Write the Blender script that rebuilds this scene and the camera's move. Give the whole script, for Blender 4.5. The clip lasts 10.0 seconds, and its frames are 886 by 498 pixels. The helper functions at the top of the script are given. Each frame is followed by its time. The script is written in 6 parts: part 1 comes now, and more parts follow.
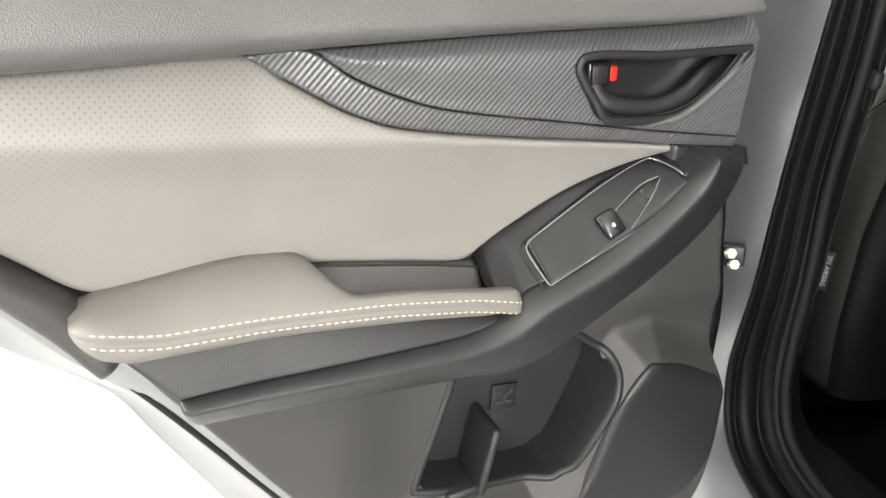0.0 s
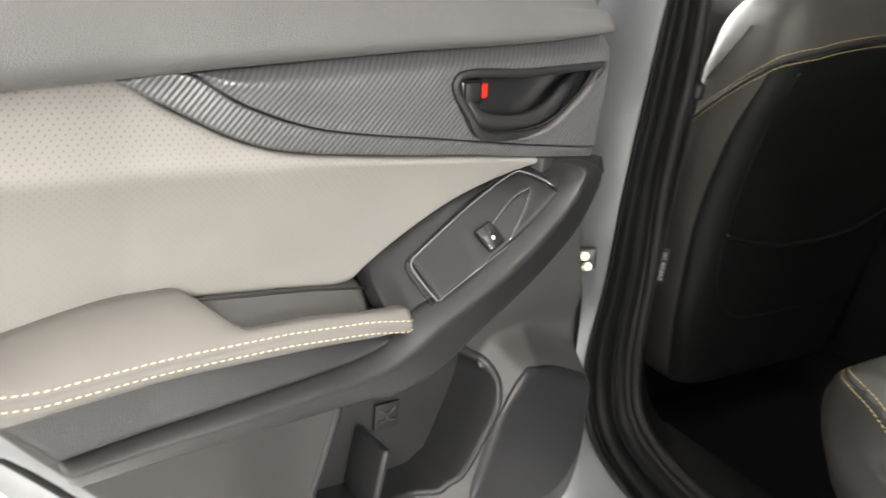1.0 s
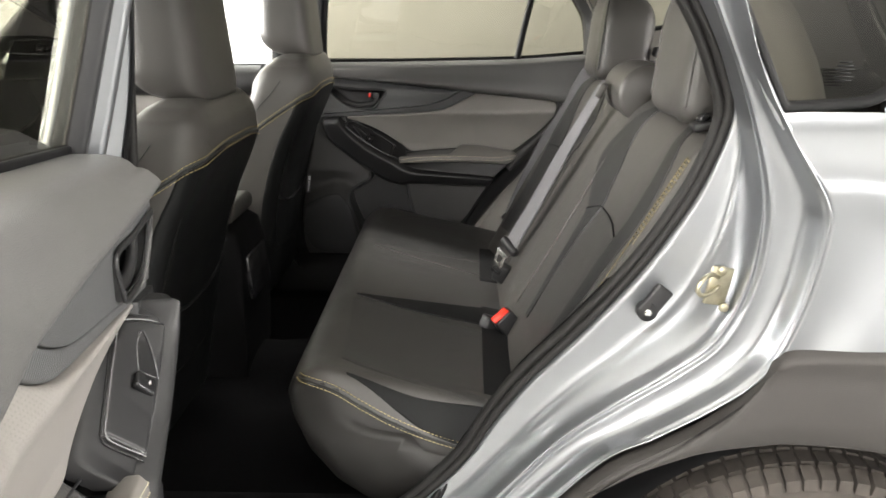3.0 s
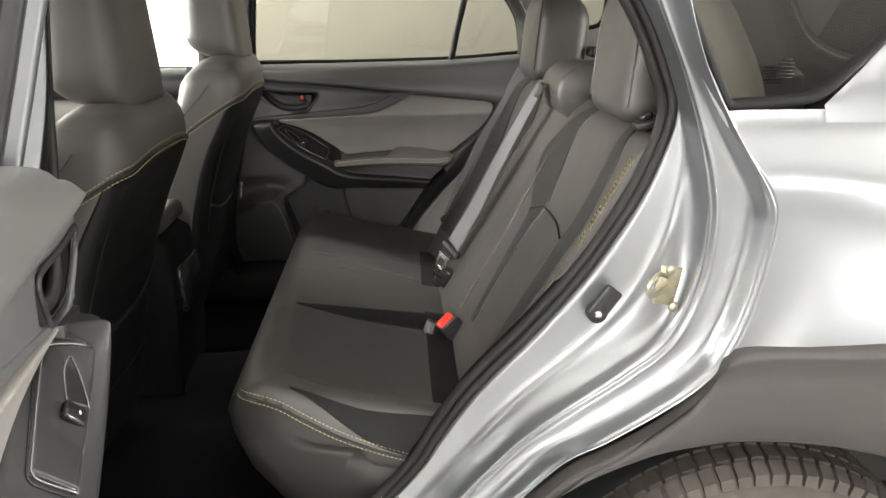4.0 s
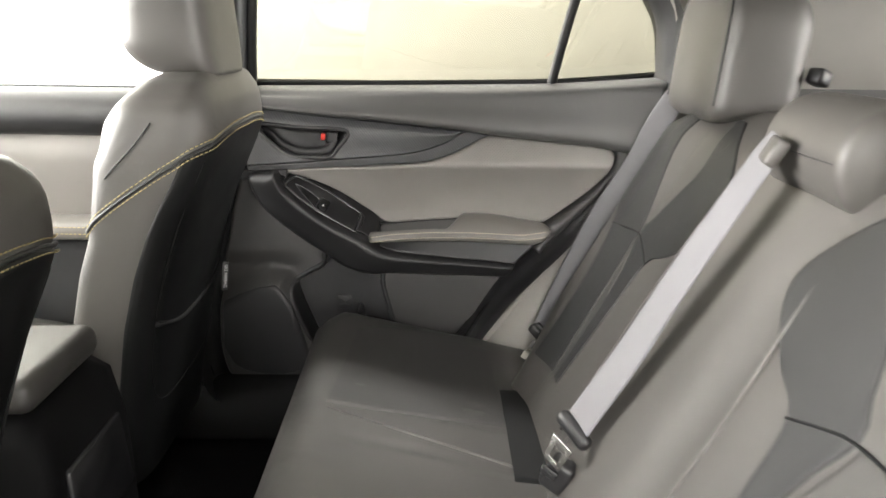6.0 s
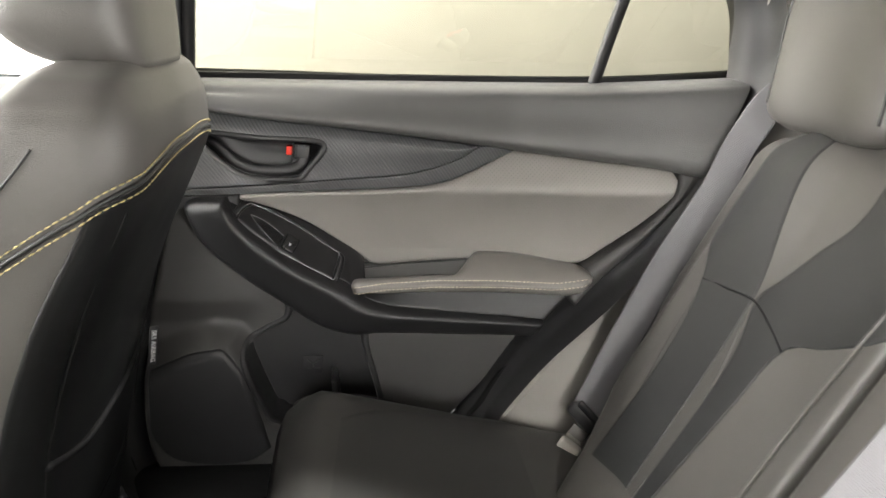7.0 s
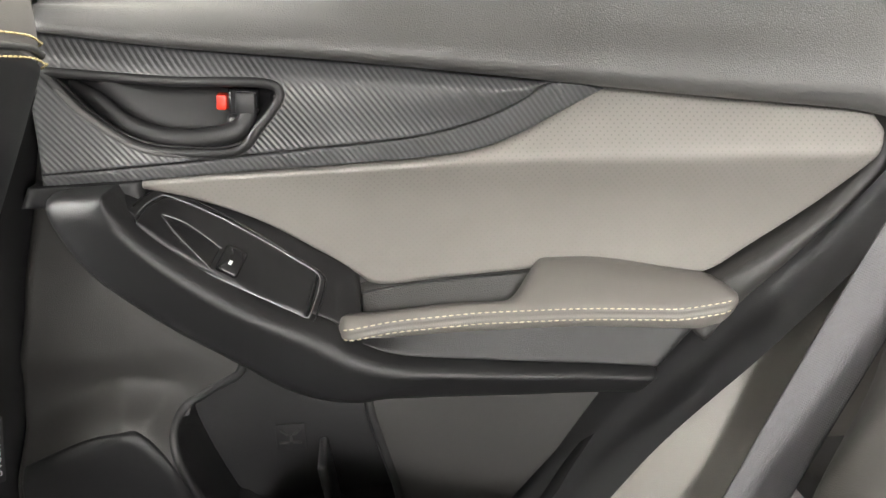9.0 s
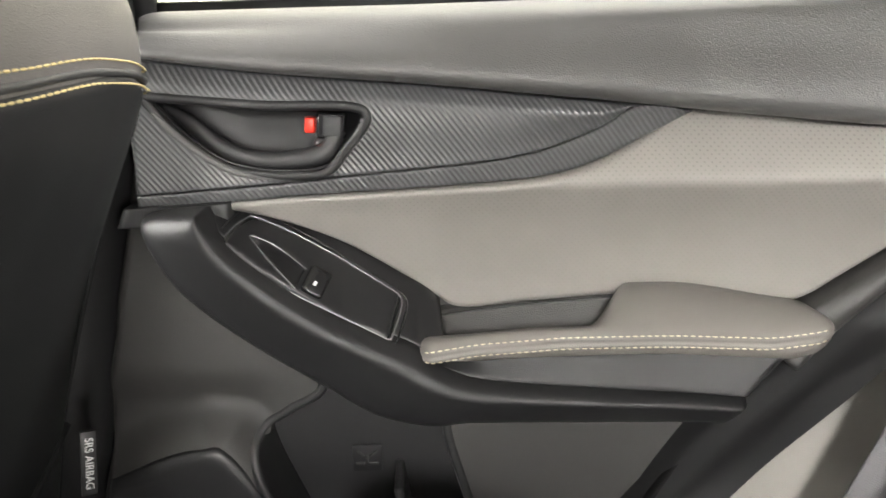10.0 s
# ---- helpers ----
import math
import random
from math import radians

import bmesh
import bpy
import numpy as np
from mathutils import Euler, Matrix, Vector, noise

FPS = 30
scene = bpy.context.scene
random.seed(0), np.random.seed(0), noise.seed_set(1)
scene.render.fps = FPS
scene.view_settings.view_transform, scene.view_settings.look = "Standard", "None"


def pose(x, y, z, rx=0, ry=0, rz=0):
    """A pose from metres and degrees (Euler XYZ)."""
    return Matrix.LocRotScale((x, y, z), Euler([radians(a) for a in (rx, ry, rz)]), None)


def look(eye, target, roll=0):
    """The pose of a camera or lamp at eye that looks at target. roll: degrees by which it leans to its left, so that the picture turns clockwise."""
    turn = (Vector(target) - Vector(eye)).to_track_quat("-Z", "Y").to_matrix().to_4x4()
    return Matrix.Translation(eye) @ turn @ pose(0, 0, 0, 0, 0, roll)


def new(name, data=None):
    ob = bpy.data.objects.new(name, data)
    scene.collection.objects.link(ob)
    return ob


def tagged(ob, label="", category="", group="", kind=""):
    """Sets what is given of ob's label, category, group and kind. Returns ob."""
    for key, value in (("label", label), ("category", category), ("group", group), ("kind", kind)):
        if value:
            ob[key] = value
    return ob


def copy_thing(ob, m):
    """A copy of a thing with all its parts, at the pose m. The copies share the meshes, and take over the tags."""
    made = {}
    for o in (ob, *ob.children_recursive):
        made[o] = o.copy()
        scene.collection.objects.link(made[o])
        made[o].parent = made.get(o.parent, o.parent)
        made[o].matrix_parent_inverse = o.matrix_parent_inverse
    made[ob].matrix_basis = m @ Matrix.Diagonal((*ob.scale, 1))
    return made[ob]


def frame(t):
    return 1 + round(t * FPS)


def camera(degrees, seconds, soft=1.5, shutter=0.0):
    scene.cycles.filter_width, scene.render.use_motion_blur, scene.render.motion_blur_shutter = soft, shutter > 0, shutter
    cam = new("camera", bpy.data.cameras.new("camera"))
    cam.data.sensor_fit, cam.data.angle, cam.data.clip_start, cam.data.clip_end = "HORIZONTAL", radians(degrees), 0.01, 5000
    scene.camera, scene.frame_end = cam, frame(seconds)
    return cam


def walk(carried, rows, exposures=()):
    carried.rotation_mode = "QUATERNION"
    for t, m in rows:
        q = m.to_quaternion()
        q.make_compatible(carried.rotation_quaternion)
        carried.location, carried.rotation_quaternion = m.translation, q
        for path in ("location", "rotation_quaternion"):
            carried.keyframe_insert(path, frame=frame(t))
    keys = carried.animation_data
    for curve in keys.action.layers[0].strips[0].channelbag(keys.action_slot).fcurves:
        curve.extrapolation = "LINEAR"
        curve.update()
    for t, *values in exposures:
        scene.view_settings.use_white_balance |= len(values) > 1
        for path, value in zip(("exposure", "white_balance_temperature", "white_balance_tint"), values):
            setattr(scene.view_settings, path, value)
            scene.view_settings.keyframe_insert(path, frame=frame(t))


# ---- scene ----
cam = camera(58.9, 10.0, shutter=0.3)
PATH = [
    (0.0, (0.886, -1.390, 1.064), (-0.033, -1.197, 0.721), -0.68),
    (0.5, (0.874, -1.394, 1.064), (-0.036, -1.162, 0.720), -0.22),
    (1.0, (0.860, -1.447, 1.069), (0.010, -1.035, 0.740), 0.22),
    (1.5, (0.809, -1.594, 1.102), (0.134, -0.927, 0.785), -0.71),
    (2.0, (0.744, -1.697, 1.145), (0.308, -0.855, 0.827), -0.64),
    (2.5, (0.630, -1.785, 1.186), (0.436, -0.854, 0.878), -0.05),
    (3.0, (0.563, -1.854, 1.216), (0.540, -0.897, 0.926), 0.12),
    (4.5, (0.544, -1.730, 1.208), (0.609, -0.774, 0.919), -0.08),
    (5.0, (0.545, -1.435, 1.198), (0.591, -0.478, 0.914), -0.08),
    (5.5, (0.553, -1.166, 1.195), (0.567, -0.203, 0.924), 0.45),
    (6.0, (0.482, -0.924, 1.174), (0.502, 0.039, 0.905), 0.91),
    (7.5, (0.333, -0.302, 1.146), (0.486, 0.639, 0.844), 2.89),
    (8.0, (0.350, -0.147, 1.096), (0.492, 0.791, 0.779), 2.57),
    (8.5, (0.383, -0.055, 1.067), (0.494, 0.887, 0.750), 1.15),
    (9.0, (0.385, -0.007, 1.055), (0.484, 0.936, 0.736), 0.06),
    (9.5, (0.391, 0.008, 1.047), (0.453, 0.957, 0.738), -0.54),
    (10.0, (0.367, -0.001, 1.057), (0.387, 0.955, 0.762), -0.73),
]
walk(cam, [(t, look(eye, target, roll)) for t, eye, target, roll in PATH],
     [(0.0, 0.35), (1.0, 0.35), (2.0, 0.45), (3.0, 0.25), (4.5, 0.23), (5.0, 0.6), (5.5, 1.1), (6.5, 1.2), (7.5, 1.42), (8.2, 1.83), (9.0, 1.95), (10.0, 1.92)])


# ---- light ----
world = bpy.data.worlds.new("world")
scene.world = world
world.use_nodes = True
world.node_tree.nodes["Background"].inputs[0].default_value = (0.9, 0.93, 1.0, 1)
world.node_tree.nodes["Background"].inputs[1].default_value = 0.1


def lamp(name, m, sx, sy, power):
    data = bpy.data.lights.new(name, "AREA")
    data.shape, data.size, data.size_y, data.energy = "RECTANGLE", sx, sy, power
    data.color = (1.0, 0.97, 0.93)
    ob = new(name, data)
    ob.matrix_world = m
    return ob


# strip lights under the ceiling, and tall light banks added in front of the car
LAMPS = ((-2.3, -2.6), (0.4, -2.6), (4.1, -1.15), (-2.3, 2.2), (0.4, 2.2), (3.1, 2.2), (-3.6, 0.0))
for lx, ly in LAMPS:
    lamp("ceiling_lamp", pose(lx, ly, 3.02), 2.2, 0.5, 40 if ly < -1 and lx > 0 else 14 if ly < -1 else 62)
BANKS = ((-5.05, -2.9), (-5.05, -1.0), (-5.05, 0.9), (-5.05, 2.8))
for lx, ly in BANKS:
    lamp("front_fill", pose(lx, ly, 1.95, 0, -90, 0), 1.9, 1.3, 130 if ly < -2 else 330 if ly < 0 else 520 if ly < 2 else 300)
REAR_BANKS = ((5.3, -1.5),)
for lx, ly in REAR_BANKS:
    lamp("rear_lamp", pose(lx, ly, 1.5, 0, 90, 0), 1.6, 1.0, 300)
# unseen banks added to brighten the quarter panel and the far door
SIDE_FILLS = ((2.40, -4.5, 1.35), (0.15, -4.5, 2.3))
for lx, ly, lz in SIDE_FILLS:
    lamp("side_fill", pose(lx, ly, lz, 90, 0, 0), 0.55, 1.1, 30 if lx > 1 else 115)


# ---- materials ----
def material(name, colour, rough=0.5, metal=0.0, vary=0.08, scale=14.0, grain=0.0, grain_scale=900.0, coat=0.0, spec=0.5, soft=0.0):
    """A surface with broad mottling, fine grain relief and uneven gloss."""
    m = bpy.data.materials.new(name)
    m.use_nodes = True
    nt = m.node_tree
    b = nt.nodes["Principled BSDF"]
    b.inputs["Metallic"].default_value = metal
    b.inputs["Specular IOR Level"].default_value = spec
    if coat:
        b.inputs["Coat Weight"].default_value = coat
        b.inputs["Coat Roughness"].default_value = 0.06
    tc = nt.nodes.new("ShaderNodeTexCoord")
    n1 = nt.nodes.new("ShaderNodeTexNoise")
    n1.inputs["Scale"].default_value = scale
    n1.inputs["Detail"].default_value = 5
    nt.links.new(tc.outputs["Object"], n1.inputs["Vector"])
    ramp = nt.nodes.new("ShaderNodeMapRange")
    ramp.inputs["From Min"].default_value, ramp.inputs["From Max"].default_value = 0.3, 0.7
    ramp.inputs["To Min"].default_value, ramp.inputs["To Max"].default_value = 1 - vary, 1 + vary
    nt.links.new(n1.outputs["Fac"], ramp.inputs["Value"])
    mul = nt.nodes.new("ShaderNodeVectorMath")
    mul.operation = "SCALE"
    mul.inputs[0].default_value = colour
    nt.links.new(ramp.outputs[0], mul.inputs["Scale"])
    nt.links.new(mul.outputs[0], b.inputs["Base Color"])
    rr = nt.nodes.new("ShaderNodeMapRange")
    rr.inputs["To Min"].default_value, rr.inputs["To Max"].default_value = rough * 0.85, min(1, rough * 1.15)
    nt.links.new(n1.outputs["Fac"], rr.inputs["Value"])
    nt.links.new(rr.outputs[0], b.inputs["Roughness"])
    if grain:
        n2 = nt.nodes.new("ShaderNodeTexVoronoi")
        n2.inputs["Scale"].default_value = grain_scale
        nt.links.new(tc.outputs["Object"], n2.inputs["Vector"])
        bump = nt.nodes.new("ShaderNodeBump")
        bump.inputs["Strength"].default_value = grain
        bump.inputs["Distance"].default_value = 0.0006
        nt.links.new(n2.outputs["Distance"], bump.inputs["Height"])
        nt.links.new(bump.outputs[0], b.inputs["Normal"])
        if soft:
            stretch = nt.nodes.new("ShaderNodeMapping")
            stretch.inputs["Scale"].default_value = (3.5, 6.0, 3.5)
            nt.links.new(tc.outputs["Object"], stretch.inputs["Vector"])
            n3 = nt.nodes.new("ShaderNodeTexNoise")
            n3.inputs["Scale"].default_value = 1.0
            n3.inputs["Detail"].default_value = 1.5
            n3.inputs["Distortion"].default_value = 0.2
            nt.links.new(stretch.outputs[0], n3.inputs["Vector"])
            dent = nt.nodes.new("ShaderNodeBump")
            dent.inputs["Strength"].default_value = soft
            dent.inputs["Distance"].default_value = 0.02
            nt.links.new(n3.outputs["Fac"], dent.inputs["Height"])
            nt.links.new(dent.outputs[0], bump.inputs["Normal"])
    return m


def maths(nt, op, a, b=None):
    n = nt.nodes.new("ShaderNodeMath")
    n.operation = op
    for i, v in ((0, a), (1, b)):
        if v is None:
            continue
        if isinstance(v, (int, float)):
            n.inputs[i].default_value = v
        else:
            nt.links.new(v, n.inputs[i])
    return n.outputs[0]


def perforated(name, colour, pitch=0.0047):
    """Leather with a lattice of small punched holes, in the plane of the door."""
    m = material(name, colour, 0.42, vary=0.05, scale=9, grain=0.25, grain_scale=1400)
    nt = m.node_tree
    b = nt.nodes["Principled BSDF"]
    tc = [n for n in nt.nodes if n.type == "TEX_COORD"][0]
    sep = nt.nodes.new("ShaderNodeSeparateXYZ")
    nt.links.new(tc.outputs["Object"], sep.inputs[0])
    u = maths(nt, "MULTIPLY", maths(nt, "ADD", sep.outputs[0], sep.outputs[2]), 0.7071 / pitch)
    v = maths(nt, "MULTIPLY", maths(nt, "SUBTRACT", sep.outputs[0], sep.outputs[2]), 0.7071 / pitch)
    du = maths(nt, "SUBTRACT", maths(nt, "FRACT", u), 0.5)
    dv = maths(nt, "SUBTRACT", maths(nt, "FRACT", v), 0.5)
    d = maths(nt, "SQRT", maths(nt, "ADD", maths(nt, "MULTIPLY", du, du), maths(nt, "MULTIPLY", dv, dv)))
    hole = nt.nodes.new("ShaderNodeMapRange")
    hole.inputs["From Min"].default_value, hole.inputs["From Max"].default_value = 0.13, 0.19
    hole.inputs["To Min"].default_value, hole.inputs["To Max"].default_value = 0.55, 1.0
    nt.links.new(d, hole.inputs["Value"])
    fade = nt.nodes.new("ShaderNodeMapRange")
    fade.inputs["From Min"].default_value, fade.inputs["From Max"].default_value = 0.86, 0.93
    fade.inputs["To Min"].default_value, fade.inputs["To Max"].default_value = 0.93, 0.66
    nt.links.new(sep.outputs[2], fade.inputs["Value"])
    nt.links.new(fade.outputs[0], hole.inputs["To Min"])
    old = b.inputs["Base Color"].links[0].from_socket
    mul = nt.nodes.new("ShaderNodeVectorMath")
    mul.operation = "SCALE"
    nt.links.new(old, mul.inputs[0])
    nt.links.new(hole.outputs[0], mul.inputs["Scale"])
    nt.links.new(mul.outputs[0], b.inputs["Base Color"])
    return m


def carbon(name, pitch=0.0044):
    """Moulded weave: diagonal ribs in relief, with alternate gloss, crossed by a finer step."""
    m = material(name, (0.080, 0.081, 0.083), 0.34, 0.0, vary=0.05, scale=20, spec=0.7)
    nt = m.node_tree
    b = nt.nodes["Principled BSDF"]
    tc = [n for n in nt.nodes if n.type == "TEX_COORD"][0]
    sep = nt.nodes.new("ShaderNodeSeparateXYZ")
    nt.links.new(tc.outputs["Object"], sep.inputs[0])
    x, z = sep.outputs[0], sep.outputs[2]
    u = maths(nt, "MULTIPLY", maths(nt, "ADD", maths(nt, "MULTIPLY", x, 0.79), maths(nt, "MULTIPLY", z, 0.61)), 1.0 / pitch)
    v = maths(nt, "MULTIPLY", maths(nt, "SUBTRACT", maths(nt, "MULTIPLY", x, 0.61), maths(nt, "MULTIPLY", z, 0.79)), 1.0 / pitch)
    tri = maths(nt, "ABSOLUTE", maths(nt, "SUBTRACT", maths(nt, "FRACT", u), 0.5))
    fine = maths(nt, "ABSOLUTE", maths(nt, "SUBTRACT", maths(nt, "FRACT", maths(nt, "ADD", v, maths(nt, "MULTIPLY", maths(nt, "FLOOR", u), 0.5))), 0.5))
    h = maths(nt, "ADD", maths(nt, "MULTIPLY", tri, 2.2), maths(nt, "MULTIPLY", fine, 0.35))
    bump = nt.nodes.new("ShaderNodeBump")
    bump.inputs["Strength"].default_value = 0.45
    bump.inputs["Distance"].default_value = 0.0012
    nt.links.new(h, bump.inputs["Height"])
    nt.links.new(bump.outputs[0], b.inputs["Normal"])
    mr = nt.nodes.new("ShaderNodeMapRange")
    mr.inputs["From Min"].default_value, mr.inputs["From Max"].default_value = 0.12, 0.36
    mr.inputs["To Min"].default_value, mr.inputs["To Max"].default_value = 0.78, 1.2
    nt.links.new(tri, mr.inputs["Value"])
    old = b.inputs["Base Color"].links[0].from_socket
    mul = nt.nodes.new("ShaderNodeVectorMath")
    mul.operation = "SCALE"
    nt.links.new(old, mul.inputs[0])
    nt.links.new(mr.outputs[0], mul.inputs["Scale"])
    nt.links.new(mul.outputs[0], b.inputs["Base Color"])
    return m


def webbing(name, colour, pitch=0.0022):
    """Woven belt cloth: fine ribs along the strap and a chevron across it."""
    m = material(name, colour, 0.6, vary=0.06, scale=30)
    nt = m.node_tree
    b = nt.nodes["Principled BSDF"]
    uv = nt.nodes.new("ShaderNodeUVMap")
    sep = nt.nodes.new("ShaderNodeSeparateXYZ")
    nt.links.new(uv.outputs[0], sep.inputs[0])
    a = maths(nt, "ABSOLUTE", maths(nt, "SUBTRACT", maths(nt, "FRACT", maths(nt, "MULTIPLY", sep.outputs[0], 1 / pitch)), 0.5))
    c = maths(nt, "ABSOLUTE", maths(nt, "SUBTRACT", maths(nt, "FRACT", maths(nt, "MULTIPLY", maths(nt, "ADD", sep.outputs[1], maths(nt, "MULTIPLY", a, 0.002)), 1 / pitch)), 0.5))
    h = maths(nt, "ADD", a, c)
    bump = nt.nodes.new("ShaderNodeBump")
    bump.inputs["Strength"].default_value = 0.7
    bump.inputs["Distance"].default_value = 0.0008
    nt.links.new(h, bump.inputs["Height"])
    nt.links.new(bump.outputs[0], b.inputs["Normal"])
    return m


def glass(name, tint):
    """Thin window glass: a tinted see-through pane with a mirror-like sheen."""
    m = bpy.data.materials.new(name)
    m.use_nodes = True
    nt = m.node_tree
    nt.nodes.clear()
    out = nt.nodes.new("ShaderNodeOutputMaterial")
    mix = nt.nodes.new("ShaderNodeMixShader")
    tr = nt.nodes.new("ShaderNodeBsdfTransparent")
    gl = nt.nodes.new("ShaderNodeBsdfGlossy")
    tr.inputs[0].default_value = (*tint, 1)
    gl.inputs["Roughness"].default_value = 0.02
    gl.inputs[0].default_value = (1, 1, 1, 1)
    fr = nt.nodes.new("ShaderNodeFresnel")
    fr.inputs[0].default_value = 1.5
    nt.links.new(fr.outputs[0], mix.inputs[0])
    nt.links.new(tr.outputs[0], mix.inputs[1])
    nt.links.new(gl.outputs[0], mix.inputs[2])
    nt.links.new(mix.outputs[0], out.inputs[0])
    return m


def glow(name, colour, strength):
    m = bpy.data.materials.new(name)
    m.use_nodes = True
    b = m.node_tree.nodes["Principled BSDF"]
    b.inputs["Base Color"].default_value = (0.01, 0.01, 0.012, 1)
    b.inputs["Roughness"].default_value = 0.15
    b.inputs["Emission Color"].default_value = (*colour, 1)
    b.inputs["Emission Strength"].default_value = strength
    return m


M_INSERT = perforated("perforated_leather", (0.235, 0.221, 0.207))
M_PAD = material("armrest_leather", (0.185, 0.173, 0.161), 0.45, vary=0.05, scale=10, grain=0.35, grain_scale=1100)
M_UPPER = material("soft_touch_plastic", (0.096, 0.0945, 0.093), 0.38, vary=0.05, scale=8, grain=0.55, grain_scale=800)
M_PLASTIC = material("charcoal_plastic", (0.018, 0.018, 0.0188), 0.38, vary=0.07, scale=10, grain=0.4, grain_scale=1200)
M_LOWER = material("grey_door_plastic", (0.040, 0.0388, 0.0375), 0.42, vary=0.06, scale=9, grain=0.45, grain_scale=1200)
M_BLACK = material("black_plastic", (0.014, 0.014, 0.015), 0.42, vary=0.1, scale=20, grain=0.2, grain_scale=1300)
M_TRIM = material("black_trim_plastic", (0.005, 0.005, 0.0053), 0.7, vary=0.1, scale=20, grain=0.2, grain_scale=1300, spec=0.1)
M_GLOSS = material("satin_black_plastic", (0.014, 0.014, 0.015), 0.22, vary=0.08, scale=30)
M_CARBON = carbon("carbon_weave_trim")
M_RED = material("red_plastic", (0.75, 0.03, 0.012), 0.4, vary=0.05, scale=50)
M_SILVER = material("silver_paint", (0.285, 0.296, 0.309), 0.33, 0.88, vary=0.03, scale=5, coat=0.4)
M_CLAD = material("cladding_plastic", (0.033, 0.030, 0.0275), 0.6, vary=0.07, scale=6, grain=0.5, grain_scale=900)
M_RUBBER = material("rubber", (0.005, 0.005, 0.0053), 0.5, vary=0.15, scale=30, spec=0.2)
M_SEALRIB_LIT = material("lit_seal_rubber", (0.012, 0.0115, 0.011), 0.5, vary=0.12, scale=30, grain=0.2, grain_scale=900, spec=0.28)
M_TYRE = material("tyre_rubber", (0.06, 0.052, 0.045), 0.8, vary=0.25, scale=40, grain=0.4, grain_scale=400)
M_CARPET = material("carpet", (0.006, 0.006, 0.0065), 0.95, vary=0.3, scale=120, grain=1.0, grain_scale=500, spec=0.1)
M_SEAT = material("grey_seat_leather", (0.070, 0.066, 0.0615), 0.4, vary=0.06, scale=8, grain=0.4, grain_scale=1000, soft=0.22)
M_CUSHION = material("cushion_leather", (0.052, 0.0495, 0.0465), 0.40, vary=0.07, scale=8, grain=0.3, grain_scale=1000, spec=0.55, soft=0.3)
M_CUSHION_DARK = material("cushion_insert_leather", (0.043, 0.042, 0.0405), 0.40, vary=0.07, scale=9, grain=0.35, grain_scale=1000, spec=0.45, soft=0.25)
# cushion leather darkened where the seat faces down and out of the light
M_BORDER = material("border_leather", (0.015, 0.014, 0.013), 0.45, vary=0.08, scale=9, grain=0.35, grain_scale=1000, spec=0.4)
M_EDGE = material("polished_edge", (0.30, 0.30, 0.31), 0.22, 0.6, vary=0.05, scale=60)
M_SEAT_MID = material("lower_seat_leather", (0.055, 0.0525, 0.0495), 0.42, vary=0.06, scale=8, grain=0.4, grain_scale=1000, soft=0.22)
M_SEAT_DARK = material("dark_seat_leather", (0.020, 0.0205, 0.0207), 0.43, vary=0.08, scale=10, grain=0.4, grain_scale=1000, spec=0.4, soft=0.2)
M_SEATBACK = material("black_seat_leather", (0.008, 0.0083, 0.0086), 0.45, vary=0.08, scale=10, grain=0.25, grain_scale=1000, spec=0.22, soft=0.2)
M_BACKPANEL = material("seat_back_cloth", (0.009, 0.0093, 0.0098), 0.6, vary=0.1, scale=12, grain=0.3, grain_scale=1300, spec=0.2)
M_THREAD = material("ochre_thread", (0.38, 0.31, 0.145), 0.7, vary=0.1, scale=200)
M_OCHRE = material("dull_ochre_thread", (0.20, 0.16, 0.075), 0.75, vary=0.15, scale=200)
M_THREAD_PALE = material("cream_thread", (0.66, 0.60, 0.42), 0.7, vary=0.1, scale=200)
M_METAL = material("bright_metal", (0.75, 0.74, 0.72), 0.25, 1.0, vary=0.08, scale=80)
M_ZINC = material("yellow_zinc", (0.42, 0.39, 0.29), 0.42, 1.0, vary=0.15, scale=90)
M_BELT = webbing("belt_webbing", (0.13, 0.1275, 0.135))
M_BLACKBELT = webbing("black_webbing", (0.012, 0.012, 0.013))
M_LINER = material("headliner", (0.50, 0.48, 0.44), 0.9, vary=0.04, scale=40, grain=0.5, grain_scale=900)
# paler than the side trim: the far pillar's light is in this colour
M_PILLAR = material("pillar_trim", (0.46, 0.44, 0.40), 0.6, vary=0.04, scale=10, grain=0.4, grain_scale=900)
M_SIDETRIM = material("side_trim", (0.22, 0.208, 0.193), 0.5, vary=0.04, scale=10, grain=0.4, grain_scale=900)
M_CARGO = material("cargo_trim", (0.07, 0.068, 0.066), 0.7, vary=0.1, scale=12, grain=0.4)
M_WALL = material("white_wall_paint", (0.82, 0.81, 0.78), 0.7, vary=0.03, scale=1.5)
M_MIDWALL = material("grey_wall_paint", (0.26, 0.265, 0.24), 0.7, vary=0.05, scale=1.5)
M_PALEWALL = material("pale_wall_paint", (0.62, 0.61, 0.60), 0.7, vary=0.05, scale=1.5)
M_FLOOR = material("white_floor_coating", (0.40, 0.40, 0.39), 0.35, vary=0.03, scale=2)
M_TINT = glass("privacy_glass", (0.170, 0.166, 0.136))
M_CLEAR = glass("clear_glass", (0.90, 0.93, 0.91))
M_DARKGLASS = glass("quarter_glass", (0.30, 0.295, 0.25))
M_MARK = material("pale_sealant", (0.62, 0.60, 0.42), 0.35, vary=0.1, scale=60)
M_WHITE = material("white_print", (0.8, 0.8, 0.8), 0.5)
M_SCREEN = glow("screen_blue", (0.04, 0.12, 0.7), 0.7)
